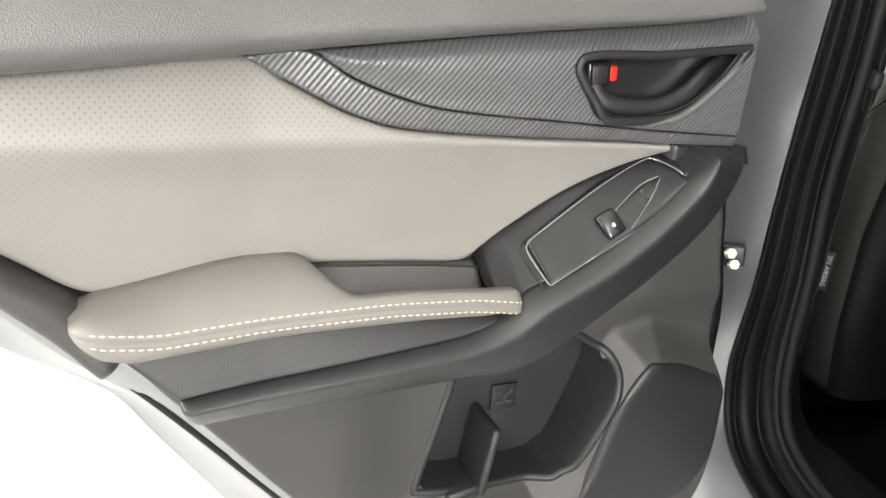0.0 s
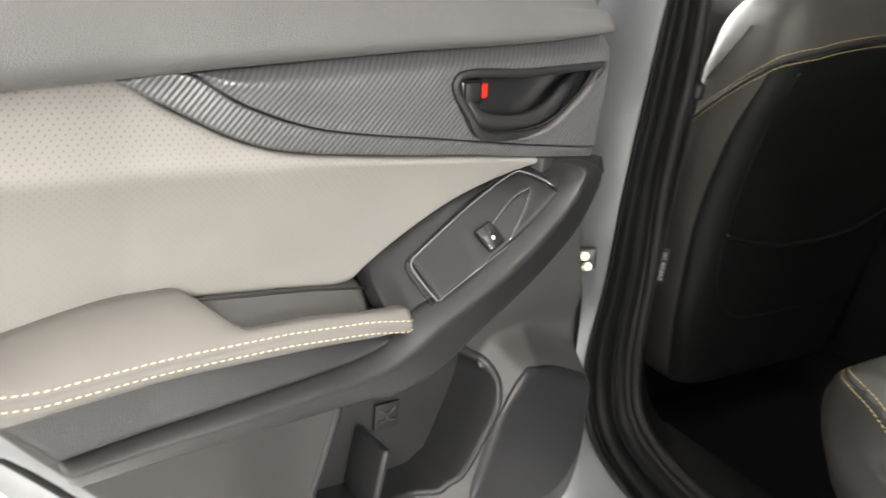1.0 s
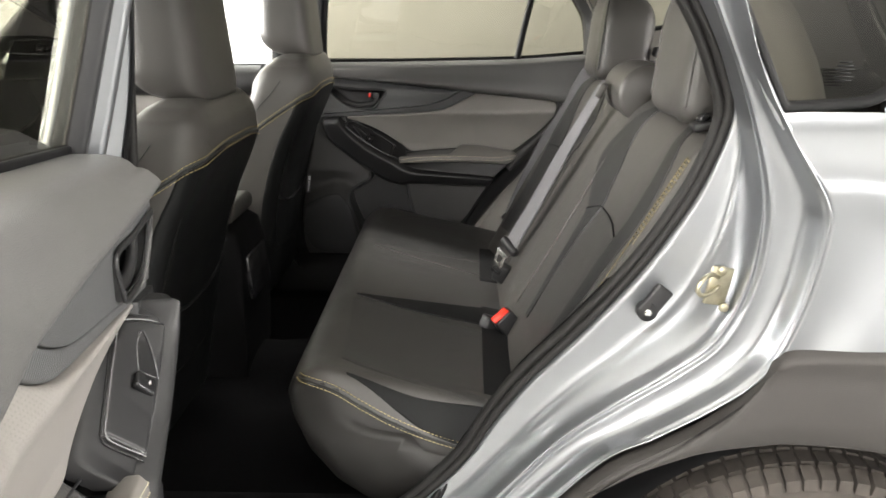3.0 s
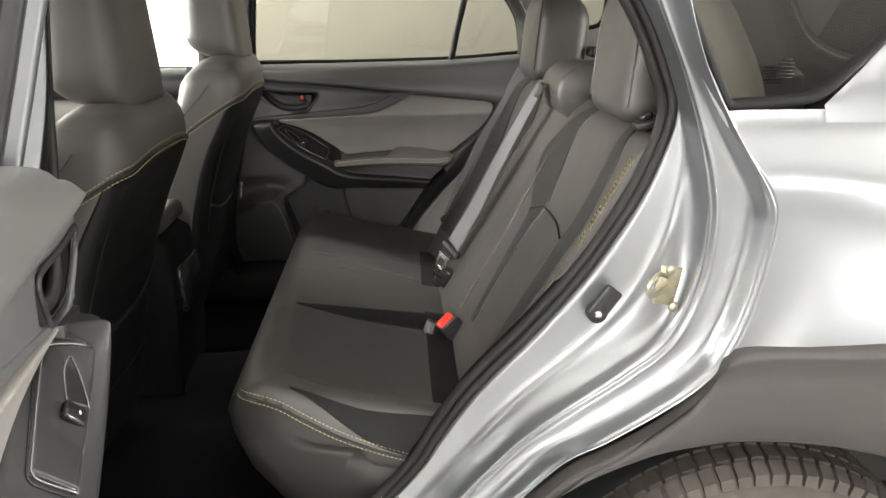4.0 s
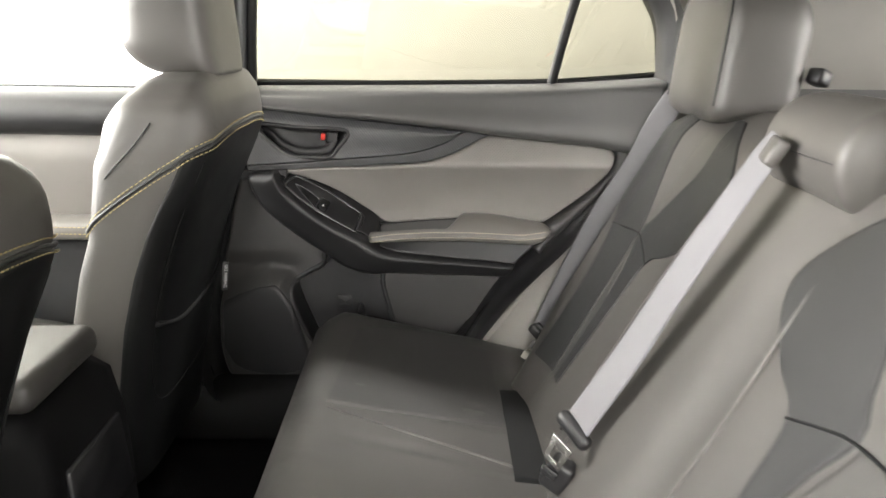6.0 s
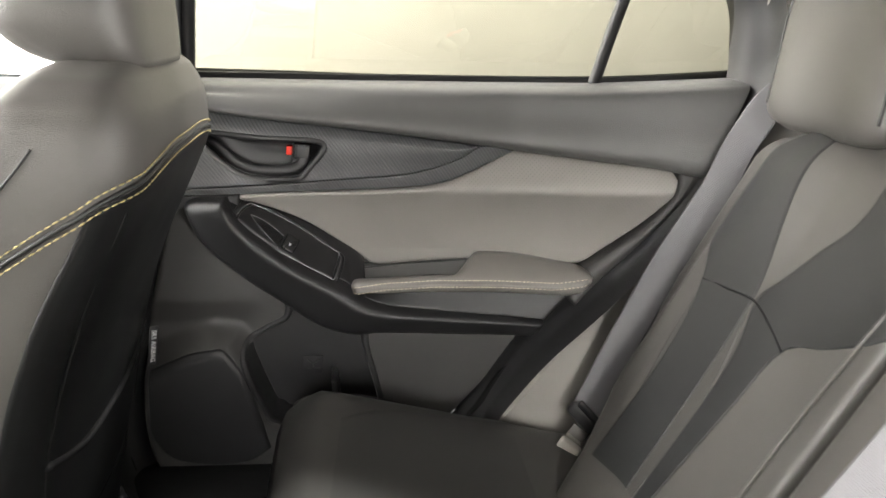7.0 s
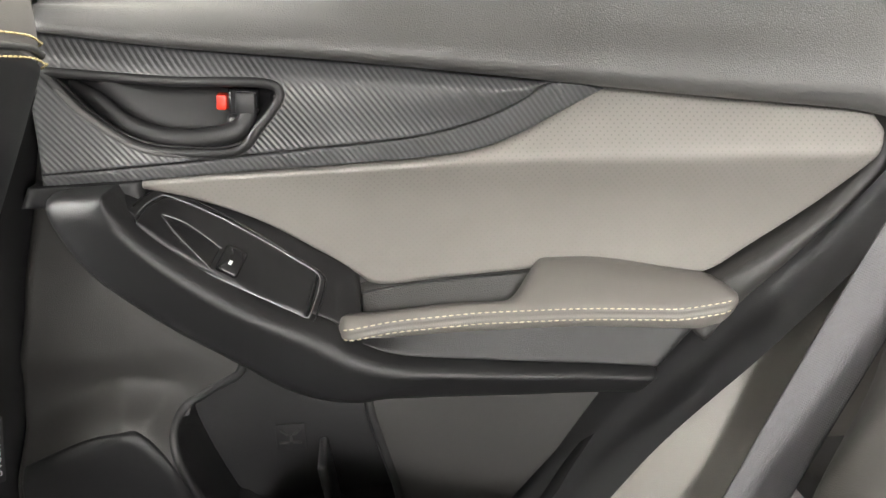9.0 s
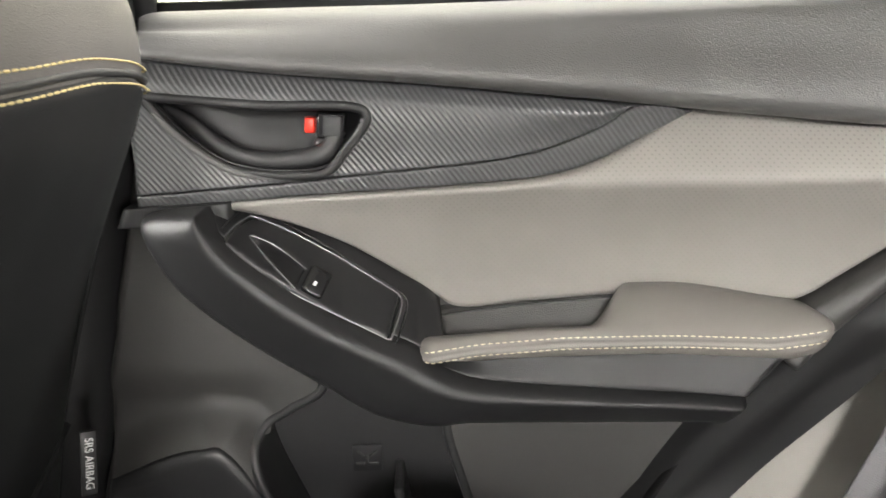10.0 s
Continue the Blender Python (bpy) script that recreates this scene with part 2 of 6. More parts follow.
M_ICON = glow("icon_white", (0.5, 0.75, 1.0), 1.2)
M_CLUSTER = glow("cluster_cyan", (0.1, 0.55, 0.75), 1.0)
M_LAMP = glow("lamp_diffuser", (1.0, 0.97, 0.92), 3.0)


# ---- mesh helpers ----
def spline(points, n, even=True):
    """Points along a smooth curve through the given ones, n of them, evenly spaced."""
    p = np.array(points, float)
    k = len(p)
    ext = np.vstack([2 * p[0] - p[1], p, 2 * p[-1] - p[-2]])
    s = np.linspace(0, k - 1, max(n, 12 * k) if even else n)
    i = np.minimum(s.astype(int), k - 2)
    f = (s - i)[:, None]
    a, b, c, d = ext[i], ext[i + 1], ext[i + 2], ext[i + 3]
    q = 0.5 * (2 * b + (c - a) * f + (2 * a - 5 * b + 4 * c - d) * f ** 2 + (3 * b - a - 3 * c + d) * f ** 3)
    if not even:
        return q
    run = np.concatenate([[0], np.cumsum(np.linalg.norm(np.diff(q, axis=0), axis=1))])
    t = np.linspace(0, run[-1], n)
    return np.stack([np.interp(t, run, q[:, j]) for j in range(q.shape[1])], -1)


def smooth(t):
    t = np.clip(t, 0, 1)
    return t * t * (3 - 2 * t)


def to_mesh(name, verts, faces, shade=True):
    me = bpy.data.meshes.new(name)
    me.from_pydata([tuple(v) for v in verts], [], faces)
    me.validate()
    if shade:
        me.polygons.foreach_set("use_smooth", [True] * len(me.polygons))
    return me


def put(name, me, mat, parent=None, label=""):
    me.materials.append(mat)
    ob = new(name, me)
    if parent is not None:
        ob.parent = parent
    if label:
        ob["label"] = label
    return ob


def part(name, bm, mat, parent, label="", shade=True):
    me = bpy.data.meshes.new(name)
    bm.to_mesh(me)
    bm.free()
    if shade:
        me.polygons.foreach_set("use_smooth", [True] * len(me.polygons))
    return put(name, me, mat, parent, label)


def thing(name, label, category, group="", kind=""):
    return tagged(new(name), label, category, group, kind)


def grid_faces(m, n, off=0, wrap=False):
    out = []
    for i in range(m - 1):
        for j in range(n if wrap else n - 1):
            k = (j + 1) % n
            out.append((off + i * n + j, off + i * n + k, off + (i + 1) * n + k, off + (i + 1) * n + j))
    return out


def loft(name, rows, mat, parent, label="", wrap=False, caps=False, skip=None):
    """One skin through rows of equally many points."""
    rows = np.array(rows)
    m, n = rows.shape[:2]
    faces = grid_faces(m, n, 0, wrap)
    if skip is not None:
        v = rows.reshape(-1, 3)
        faces = [f for f in faces if not skip(v[list(f)].mean(0))]
    if caps:
        faces.append(tuple(range(n))[::-1])
        faces.append(tuple((m - 1) * n + j for j in range(n)))
    return put(name, to_mesh(name, rows.reshape(-1, 3), faces), mat, parent, label)


def slab(name, a, b, depth, mat, parent, label="", n=70, m=24, back=0.02, r=0.004, skip=None):
    """A moulded panel between two edge curves in the door's plane (x, z); depth(x, z, t) gives y. Its rim rolls back."""
    ca, cb = spline(a, n), spline(b, n)
    mid = np.linalg.norm(ca - cb, axis=1)
    L = max(mid.max(), 0.01)
    e = min(0.25, r / L)
    ts = np.unique(np.concatenate([[0, e * 0.15, e * 0.45, e], np.linspace(e, 1 - e, m), [1 - e, 1 - e * 0.45, 1 - e * 0.15, 1]]))
    rows = []
    for t in ts:
        p = ca * (1 - t) + cb * t
        y = np.array([depth(x, z, t) for x, z in p])
        d = np.minimum(np.minimum(t, 1 - t) * np.maximum(mid, 1e-4), r)
        ends = np.minimum(np.arange(n), np.arange(n)[::-1]) * np.linalg.norm(ca[1] - ca[0])
        d = np.minimum(d, ends)
        y = y + r - np.sqrt(np.maximum(r * r - (r - d) ** 2, 0))
        rows.append(np.stack([p[:, 0], y, p[:, 1]], -1))
    rows = np.array(rows)
    M_, N_ = rows.shape[:2]
    verts = list(rows.reshape(-1, 3))
    faces = grid_faces(M_, N_)
    if skip is not None:
        v = rows.reshape(-1, 3)
        faces = [f for f in faces if not skip(v[list(f)].mean(0))]
    loop = [j for j in range(N_)] + [i * N_ + N_ - 1 for i in range(1, M_)] + [(M_ - 1) * N_ + j for j in range(N_ - 2, -1, -1)] + [i * N_ for i in range(M_ - 2, 0, -1)]
    base = len(verts)
    for k in loop:
        verts.append(verts[k] + np.array([0, back, 0]))
    for k in range(len(loop)):
        k2 = (k + 1) % len(loop)
        faces.append((loop[k], base + k, base + k2, loop[k2]))
    return put(name, to_mesh(name, verts, faces), mat, parent, label)


def tube(name, path, radius, mat, parent, label="", n=10, squash=1.0, steps=None):
    """A bar or bead of round section along a smooth path; radius may be a list along it."""
    p = spline(path, steps or max(8, 6 * len(path)))
    rad = np.interp(np.linspace(0, 1, len(p)), np.linspace(0, 1, len(radius)), radius) if isinstance(radius, (list, tuple)) else np.full(len(p), radius)
    tang = np.gradient(p, axis=0)
    tang /= np.linalg.norm(tang, axis=1)[:, None] + 1e-9
    up = np.array([0, 1.0, 0.05])
    rows = []
    for c, t, rr in zip(p, tang, rad):
        s = np.cross(t, up)
        s /= np.linalg.norm(s) + 1e-9
        u = np.cross(s, t)
        rows.append([c + rr * (math.cos(a) * s + squash * math.sin(a) * u) for a in np.linspace(0, 2 * math.pi, n, endpoint=False)])
    return loft(name, rows, mat, parent, label, wrap=True, caps=True)


def block_bm(size, bevel=0.003, segments=2):
    bm = bmesh.new()
    bmesh.ops.create_cube(bm, size=1.0)
    bmesh.ops.scale(bm, vec=size, verts=bm.verts)
    if bevel:
        bmesh.ops.bevel(bm, geom=list(bm.edges), offset=min(bevel, 0.45 * min(size)), segments=segments, affect="EDGES", profile=0.5)
    return bm


def block(name, size, m, mat, parent, label="", bevel=0.003, segments=2):
    bm = block_bm(size, bevel, segments)
    bmesh.ops.transform(bm, matrix=m, verts=bm.verts)
    return part(name, bm, mat, parent, label)


def stitches(name, path, mat, parent, label="", length=0.0062, gap=0.0030, thick=0.0011):
    """A row of short raised threads along a path of points in space."""
    p = spline(path, 400)
    run = np.concatenate([[0], np.cumsum(np.linalg.norm(np.diff(p, axis=0), axis=1))])
    verts, faces, s = [], [], 0.0
    while s + length < run[-1]:
        a = np.array([np.interp(s, run, p[:, k]) for k in range(3)])
        b = np.array([np.interp(s + length, run, p[:, k]) for k in range(3)])
        t = (b - a) / (np.linalg.norm(b - a) + 1e-9)
        u = np.cross(t, [0.3, 1, 0.2])
        u /= np.linalg.norm(u)
        w = np.cross(t, u)
        o = len(verts)
        for f, k in ((0.0, 0.35), (0.25, 1.0), (0.75, 1.0), (1.0, 0.35)):
            c = a + (b - a) * f
            verts += [c + k * thick * (u * math.cos(q) + w * math.sin(q)) for q in np.linspace(0, 2 * math.pi, 5, endpoint=False)]
        faces += grid_faces(4, 5, o, True)
        faces += [tuple(o + j for j in range(5)), tuple(o + 15 + j for j in range(5))]
        s += length + gap
    return put(name, to_mesh(name, verts, faces), mat, parent, label)


def inside(poly, x, z):
    c, k = False, len(poly)
    for i in range(k):
        x1, z1 = poly[i]
        x2, z2 = poly[(i + 1) % k]
        if (z1 > z) != (z2 > z) and x < (x2 - x1) * (z - z1) / (z2 - z1) + x1:
            c = not c
    return c


def edge_distance(poly, x, z):
    p = np.array(poly)
    q = np.roll(p, -1, axis=0)
    d = q - p
    t = np.clip(((x - p[:, 0]) * d[:, 0] + (z - p[:, 1]) * d[:, 1]) / ((d ** 2).sum(1) + 1e-12), 0, 1)
    return float(np.hypot(p[:, 0] + t * d[:, 0] - x, p[:, 1] + t * d[:, 1] - z).min())


# ---- room ----
GROUND = -0.12


def room():
    x0, x1, y0, y1, h = -5.2, 5.6, -4.6, 4.2, 3.1
    for name, size, at, mat, label in (
        ("floor", (x1 - x0, y1 - y0, 0.1), ((x0 + x1) / 2, (y0 + y1) / 2, GROUND - 0.05), M_FLOOR, "glossy white coated showroom floor"),
        ("ceiling", (x1 - x0, y1 - y0, 0.1), ((x0 + x1) / 2, (y0 + y1) / 2, h + 0.05), M_WALL, "plain white ceiling with strip lights"),
        ("wall_north", (x1 - x0, 0.1, h - GROUND), ((x0 + x1) / 2, y1 + 0.05, (h + GROUND) / 2), M_WALL, "plain white painted wall"),
        ("wall_south", (x1 - x0, 0.1, h - GROUND), ((x0 + x1) / 2, y0 - 0.05, (h + GROUND) / 2), M_PALEWALL, "plain pale grey painted wall"),
        ("wall_west", (0.1, y1 - y0, h - GROUND), (x0 - 0.05, (y0 + y1) / 2, (h + GROUND) / 2), M_WALL, "plain white painted wall"),
        ("wall_east", (0.1, y1 - y0, h - GROUND), (x1 + 0.05, (y0 + y1) / 2, (h + GROUND) / 2), M_MIDWALL, "plain grey painted wall"),
    ):
        tagged(block(name, size, pose(*at), mat, None, bevel=0), label, name.split("_")[0], kind="structure")
    for lx, ly in LAMPS:
        strip = thing("ceiling_light", "long white strip light on the ceiling", "ceiling light", "strip lights")
        strip.location = (lx, ly, 3.06)
        block("housing", (2.26, 0.56, 0.05), pose(0, 0, 0.015), M_WALL, strip, bevel=0.006)
        block("diffuser", (2.18, 0.48, 0.01), pose(0, 0, -0.016), M_LAMP, strip, bevel=0.002)

    # bodies for the added front lights
    for lx, ly in BANKS:
        bank = thing("light_bank", "tall white light bank added to brighten the car from the front", "light bank", "light banks")
        bank.location = (lx - 0.06, ly, 1.95)
        block("housing", (0.08, 1.38, 1.98), pose(0, 0, 0), M_WALL, bank, bevel=0.008)
        block("diffuser", (0.01, 1.3, 1.9), pose(0.043, 0, 0), M_LAMP, bank, bevel=0.002)
        block("stand", (0.06, 0.5, 1.10), pose(0, 0, -1.52), M_WALL, bank, bevel=0.01)
    for lx, ly in REAR_BANKS:
        bank = thing("light_bank", "broad white light bank standing behind the car", "light bank", "light banks")
        bank.location = (lx + 0.06, ly, 1.5)
        block("housing", (0.08, 1.08, 1.68), pose(0, 0, 0), M_WALL, bank, bevel=0.008)
        block("diffuser", (0.01, 1.0, 1.6), pose(-0.043, 0, 0), M_LAMP, bank, bevel=0.002)
        block("stand", (0.06, 0.5, 0.79), pose(0, 0, -1.225), M_WALL, bank, bevel=0.01)
    # bodies for the added side lights
    for lx, ly, lz in SIDE_FILLS:
        bank = thing("light_bank", "narrow white light bank added unseen to brighten the car's side", "light bank", "light banks")
        bank.location = (lx, ly - 0.06, lz)
        block("housing", (0.62, 0.08, 1.18), pose(0, 0, 0), M_WALL, bank, bevel=0.008)
        block("diffuser", (0.55, 0.01, 1.1), pose(0, 0.043, 0), M_LAMP, bank, bevel=0.002)
        block("stand", (0.3, 0.06, lz - 0.47), pose(0, 0, -0.355 - lz / 2), M_WALL, bank, bevel=0.01)


room()


# ---- rear door ----
U_LOW = [(0.118, 1.019), (0.228, 1.005), (0.368, 0.993), (0.516, 0.978), (0.607, 0.968), (0.728, 0.957), (0.851, 0.947), (0.99, 0.934)]
U_TOP = [(0.105, 1.055), (0.25, 1.0575), (0.40, 1.060), (0.735, 1.069), (1.0, 1.092)]
SEAM = [(0.107, 0.898), (0.217, 0.906), (0.315, 0.915), (0.415, 0.924), (0.466, 0.933), (0.517, 0.951), (0.553, 0.972)]
CARB = [(0.105, 0.886), (0.186, 0.890), (0.265, 0.896), (0.364, 0.901), (0.466, 0.909), (0.518, 0.922), (0.569, 0.947), (0.607, 0.967)]
POD_TOP = [(0.170, 0.889), (0.190, 0.886), (0.226, 0.872), (0.284, 0.847), (0.339, 0.812), (0.374, 0.787), (0.381, 0.757)]
ARM_UP = [(0.172, 0.8885), (0.176, 0.880), (0.186, 0.868), (0.219, 0.838), (0.288, 0.790), (0.357, 0.757), (0.379, 0.742), (0.410, 0.729), (0.463, 0.721), (0.571, 0.711), (0.668, 0.702)]
ARM_LOW = [(0.160, 0.8885), (0.121, 0.884), (0.110, 0.866), (0.138, 0.811), (0.198, 0.758), (0.259, 0.716), (0.310, 0.682), (0.362, 0.668), (0.404, 0.671), (0.519, 0.669), (0.655, 0.664)]
BEZEL = [(0.121, 0.988), (0.149, 0.955), (0.188, 0.925), (0.216, 0.917), (0.250, 0.915), (0.280, 0.917), (0.296, 0.933), (0.317, 0.973), (0.223, 0.979)]
POCKET = [(0.258, 0.70), (0.254, 0.672), (0.217, 0.650), (0.186, 0.616), (0.222, 0.513), (0.240, 0.495), (0.271, 0.484), (0.403, 0.491), (0.413, 0.508), (0.383, 0.62), (0.374, 0.70)]
BULGE = [(-0.05, 0.575), (0.03, 0.612), (0.08, 0.636), (0.135, 0.662), (0.175, 0.652), (0.212, 0.600), (0.238, 0.505), (0.275, 0.470), (0.405, 0.480), (0.45, 0.46), (0.47, 0.36), (-0.05, 0.36)]
FRONT = [(0.110, 1.02), (0.104, 0.97), (0.086, 0.891), (0.080, 0.862), (0.060, 0.788), (0.053, 0.75), (0.034, 0.67), (0.029, 0.59), (0.026, 0.50), (0.040, 0.43), (0.07, 0.405)]
REAR = [(0.96, 1.02), (0.925, 0.965), (0.895, 0.925), (0.862, 0.875), (0.785, 0.786), (0.744, 0.742), (0.658, 0.645), (0.572, 0.540), (0.50, 0.455), (0.46, 0.415)]
OUT_REAR = [(0.99, 1.06), (1.005, 1.0), (1.008, 0.93), (0.985, 0.83), (0.94, 0.745), (0.86, 0.685), (0.80, 0.690), (0.761, 0.663), (0.714, 0.625), (0.675, 0.565), (0.612, 0.470), (0.56, 0.38), (0.53, 0.30)]
HEM = [(0.985, 1.055), (0.965, 0.97), (0.92, 0.86), (0.865, 0.765), (0.804, 0.696), (0.761, 0.663), (0.714, 0.625), (0.675, 0.565), (0.612, 0.470), (0.56, 0.385), (0.53, 0.30)]


def bow(x):
    return -0.12 * max(0.0, x - 0.6)


def ease(points, t):
    k = [p[0] for p in points]
    v = [p[1] for p in points]
    return float(np.interp(t, k, v))


def curve_profile(points, n=60):
    q = spline(points, n)
    return [(float(a), float(b)) for a, b in q]


P_UPPER = curve_profile([(0, 0.712), (0.08, 0.698), (0.3, 0.680), (0.6, 0.668), (0.8, 0.666), (0.92, 0.674), (1.0, 0.694)])
P_ARM = curve_profile([(0, 0.668), (0.05, 0.661), (0.14, 0.6515), (0.21, 0.6475), (0.27, 0.6465), (0.35, 0.648), (0.6, 0.6555), (0.84, 0.664), (0.94, 0.671), (1.0, 0.684)])


def y_carbon(x, z, t):
    fold = float(np.interp(x, [0.10, 0.133, 0.219, 0.319, 0.469, 0.523, 0.56], [1.003, 0.999, 0.988, 0.981, 0.970, 0.966, 0.964]))
    d = z - fold
    up = 0.0018 * math.log1p(math.exp(min(max(d / 0.0018, -60.0), 60.0)))
    return 0.686 + 0.95 * up + 0.006 * float(smooth((t - 0.3) / 0.7)) + bow(x)


def y_strip(x, z, t):
    return 0.6935 + 0.004 * t + bow(x)


def y_insert(x, z, t):
    d = z - 0.902 - 0.006 * float(smooth((x - 0.6) / 0.25))
    w = 0.004
    up = w * math.log1p(math.exp(min(d / w, 60.0)))
    dn = w * math.log1p(math.exp(min(-d / w, 60.0)))
    y = 0.684 + 0.50 * up + 0.046 * (1 - math.exp(-dn / 0.058))
    if z < 0.80:
        y -= 0.10 * (0.80 - z)
    return float(y) + bow(x)


def y_arm(x, z, t):
    return ease(P_ARM, t) + 0.5 * bow(x) + 0.006 * float(smooth((x - 0.50) / 0.18))


def pod_line(x):
    """How far across the pod a place lies, from its upper edge to the arm."""
    return float(np.interp(x, [0.17, 0.226, 0.284, 0.339, 0.38], [0.889, 0.872, 0.847, 0.812, 0.785])), float(np.interp(x, [0.162, 0.186, 0.219, 0.288, 0.357], [0.884, 0.868, 0.838, 0.790, 0.757]))


def y_pod(x, z, t=0):
    top, low = pod_line(x)
    k = min(1.0, max(0.0, (top - z) / max(top - low, 0.012)))
    return 0.718 - 0.052 * k


def y_base(x, z):
    y = 0.742 - 0.012 * float(smooth((x - 0.42) / 0.1)) * float(smooth((0.70 - z) / 0.05))
    y -= 0.012 * float(smooth((0.24 - x) / 0.1)) * float(smooth((z - 0.66) / 0.05))
    d = edge_distance(BULGE, x, z)
    swell = 0.040 * float(smooth((x + 0.060) / 0.100))
    if inside(BULGE, x, z):
        y -= swell * float(smooth((d + 0.018) / 0.055))
    elif d < 0.018:
        y -= swell * float(smooth((0.018 - d) / 0.055))
    return y


def ring(outline, k, y, n=60):
    c = spline(outline + [outline[0]], n + 1)[:-1]
    mid = c.mean(0)
    q = mid + (c - mid) * k
    return np.stack([q[:, 0], np.full(n, y), q[:, 1]], -1)


def rear_door():
    door = thing("rear_door", "closed rear car door with grey leather and carbon-look trim", "car door", "rear doors")
    # inner base panel with map pocket and speaker bulge
    zs = np.linspace(1.01, 0.415, 120)
    F, R_ = spline(FRONT, 200), spline(REAR, 200)
    rows = []
    for z in zs:
        xa = float(np.interp(-z, -F[:, 1], F[:, 0]))
        xb = float(np.interp(-z, -R_[:, 1], R_[:, 0]))
        xs = np.linspace(xa, xb, 130)
        row = [(x, y_base(x, z), z) for x in xs]
        rows.append([(xa - 0.001, 0.775, z), (xa, row[0][1] + 0.006, z)] + row[1:-1] + [(xb, row[-1][1] + 0.006, z), (xb + 0.001, 0.775, z)])
    loft("lower_panel", rows, M_LOWER, door, "grey moulded lower panel with map pocket",
                 skip=lambda c: inside(POCKET, c[0], c[2]) or edge_distance(POCKET, c[0], c[2]) < 0.0035)
    # pocket liner: walls running back to a deep floor, its shade put in as darker plastic
    pc = spline(POCKET + [POCKET[0]], 121)[:-1]
    pm = np.array([0.305, 0.585])
    tang = np.roll(pc, -1, axis=0) - np.roll(pc, 1, axis=0)
    out = np.stack([tang[:, 1], -tang[:, 0]], -1) / np.linalg.norm(tang, axis=1)[:, None]
    if ((out * (pc - pm)).sum(1)).mean() < 0:
        out = -out
    edge_y = np.array([y_base(a, b) for a, b in pc + out * 0.004])
    rows = []
    for k, dy in ((0.0085, 0.003), (0.007, -0.0005), (0.005, -0.0022), (0.001, -0.0028), (-0.0015, -0.0018), (-0.003, 0.003), (-0.005, 0.030), (-0.007, 1.0)):
        q = pc + out * k
        rows.append([(a, min(e + dy, 0.786), b) for (a, b), e in zip(q, edge_y)])
    liner = loft("map_pocket", rows, M_PLASTIC, door, "map pocket liner, darkened for the shade inside", wrap=True)
    loft("pocket_back", [[(x, 0.784, z) for x in np.linspace(0.15, 0.44, 8)] for z in np.linspace(0.45, 0.74, 8)], M_PLASTIC, liner, "pocket back wall, darkened for the shade inside")
    # speaker cover
    slab("speaker_grille", [(0.036, 0.594), (0.097, 0.621), (0.135, 0.631), (0.155, 0.630), (0.176, 0.604), (0.193, 0.572)],
         [(0.034, 0.50), (0.040, 0.475), (0.07, 0.438), (0.13, 0.425), (0.19, 0.43), (0.228, 0.455)],
         lambda x, z, t: y_base(x, z) - 0.003, M_BLACK, door, "black speaker cover", n=50, m=30, back=0.006, r=0.003)
    # bottle divider and moulded mark in the pocket
    div = block("pocket_divider", (0.010, 0.062, 0.088), pose(0.338, 0.752, 0.524, 0, -9, 0), M_PLASTIC, door, "upright plastic divider", bevel=0.004)
    block("divider_foot", (0.05, 0.052, 0.012), pose(0.358, 0.752, 0.486, 0, 8, 0), M_PLASTIC, div, bevel=0.004)
    mark = block("moulded_mark", (0.033, 0.002, 0.033), pose(0.295, 0.7805, 0.570), M_BLACK, door, "square moulded mark", bevel=0.0006)
    for dx, dz, rot in ((-0.007, 0.007, 40), (0.007, 0.007, -40), (-0.008, -0.006, 0), (0.007, -0.006, 0), (0, 0.0, 90)):
        block("mark_bar", (0.010, 0.002, 0.003), pose(0.295 + dx, 0.7785, 0.570 + dz, 0, rot, 0), M_LOWER, mark, bevel=0.0005)
    # upper cap
    rows = []
    lowc, topc = spline(U_LOW, 120), spline(U_TOP, 120)
    for x in np.concatenate([[0.1185, 0.1195, 0.122, 0.126, 0.132], np.linspace(0.14, 0.945, 84)]):
        zl, zt = float(np.interp(x, lowc[:, 0], lowc[:, 1])), float(np.interp(x, topc[:, 0], topc[:, 1]))
        h = zt - zl
        sec = [(0.774, zt - 0.004), (0.770, zt), (0.745, zt + 0.0005), (0.722, zt - 0.001), (0.706, zt - 0.006), (0.695, zt - 0.015), (0.685, zt - 0.42 * h), (0.674, zl + 0.36 * h), (0.669, zl + 0.22 * h), (0.6685, zl + 0.14 * h), (0.673, zl + 0.07 * h), (0.683, zl + 0.015 * h), (0.700, zl), (0.722, zl + 0.002)]
        k = math.sqrt(max(0, 1 - (1 - min(1, (x - 0.118) / 0.014)) ** 2))
        sec = spline(sec, 44)
        lean_back = 0.45 * float(smooth((x - 0.80) / 0.14))
        rows.append([(x + lean_back * (z - 1.055), 0.722 + (y - 0.722) * (k if y < 0.722 else 1) + bow(x), zl + 0.5 * h + (z - zl - 0.5 * h) * (0.75 + 0.25 * k)) for y, z in sec])
    loft("upper_trim", rows, M_UPPER, door, "soft grey grained upper cap")
    slab("sill_seal", [(x, z + 0.009) for x, z in U_TOP], [(x, z - 0.004) for x, z in U_TOP],
         lambda x, z, t: 0.770 + bow(x), M_RUBBER, door, "black rubber window seal", n=40, m=4, back=0.012, r=0.003)
    # carbon-look trim, with the opening for the handle
    hole = [tuple(p) for p in (np.array(BEZEL) - np.mean(BEZEL, 0)) * 0.99 + np.mean(BEZEL, 0)]
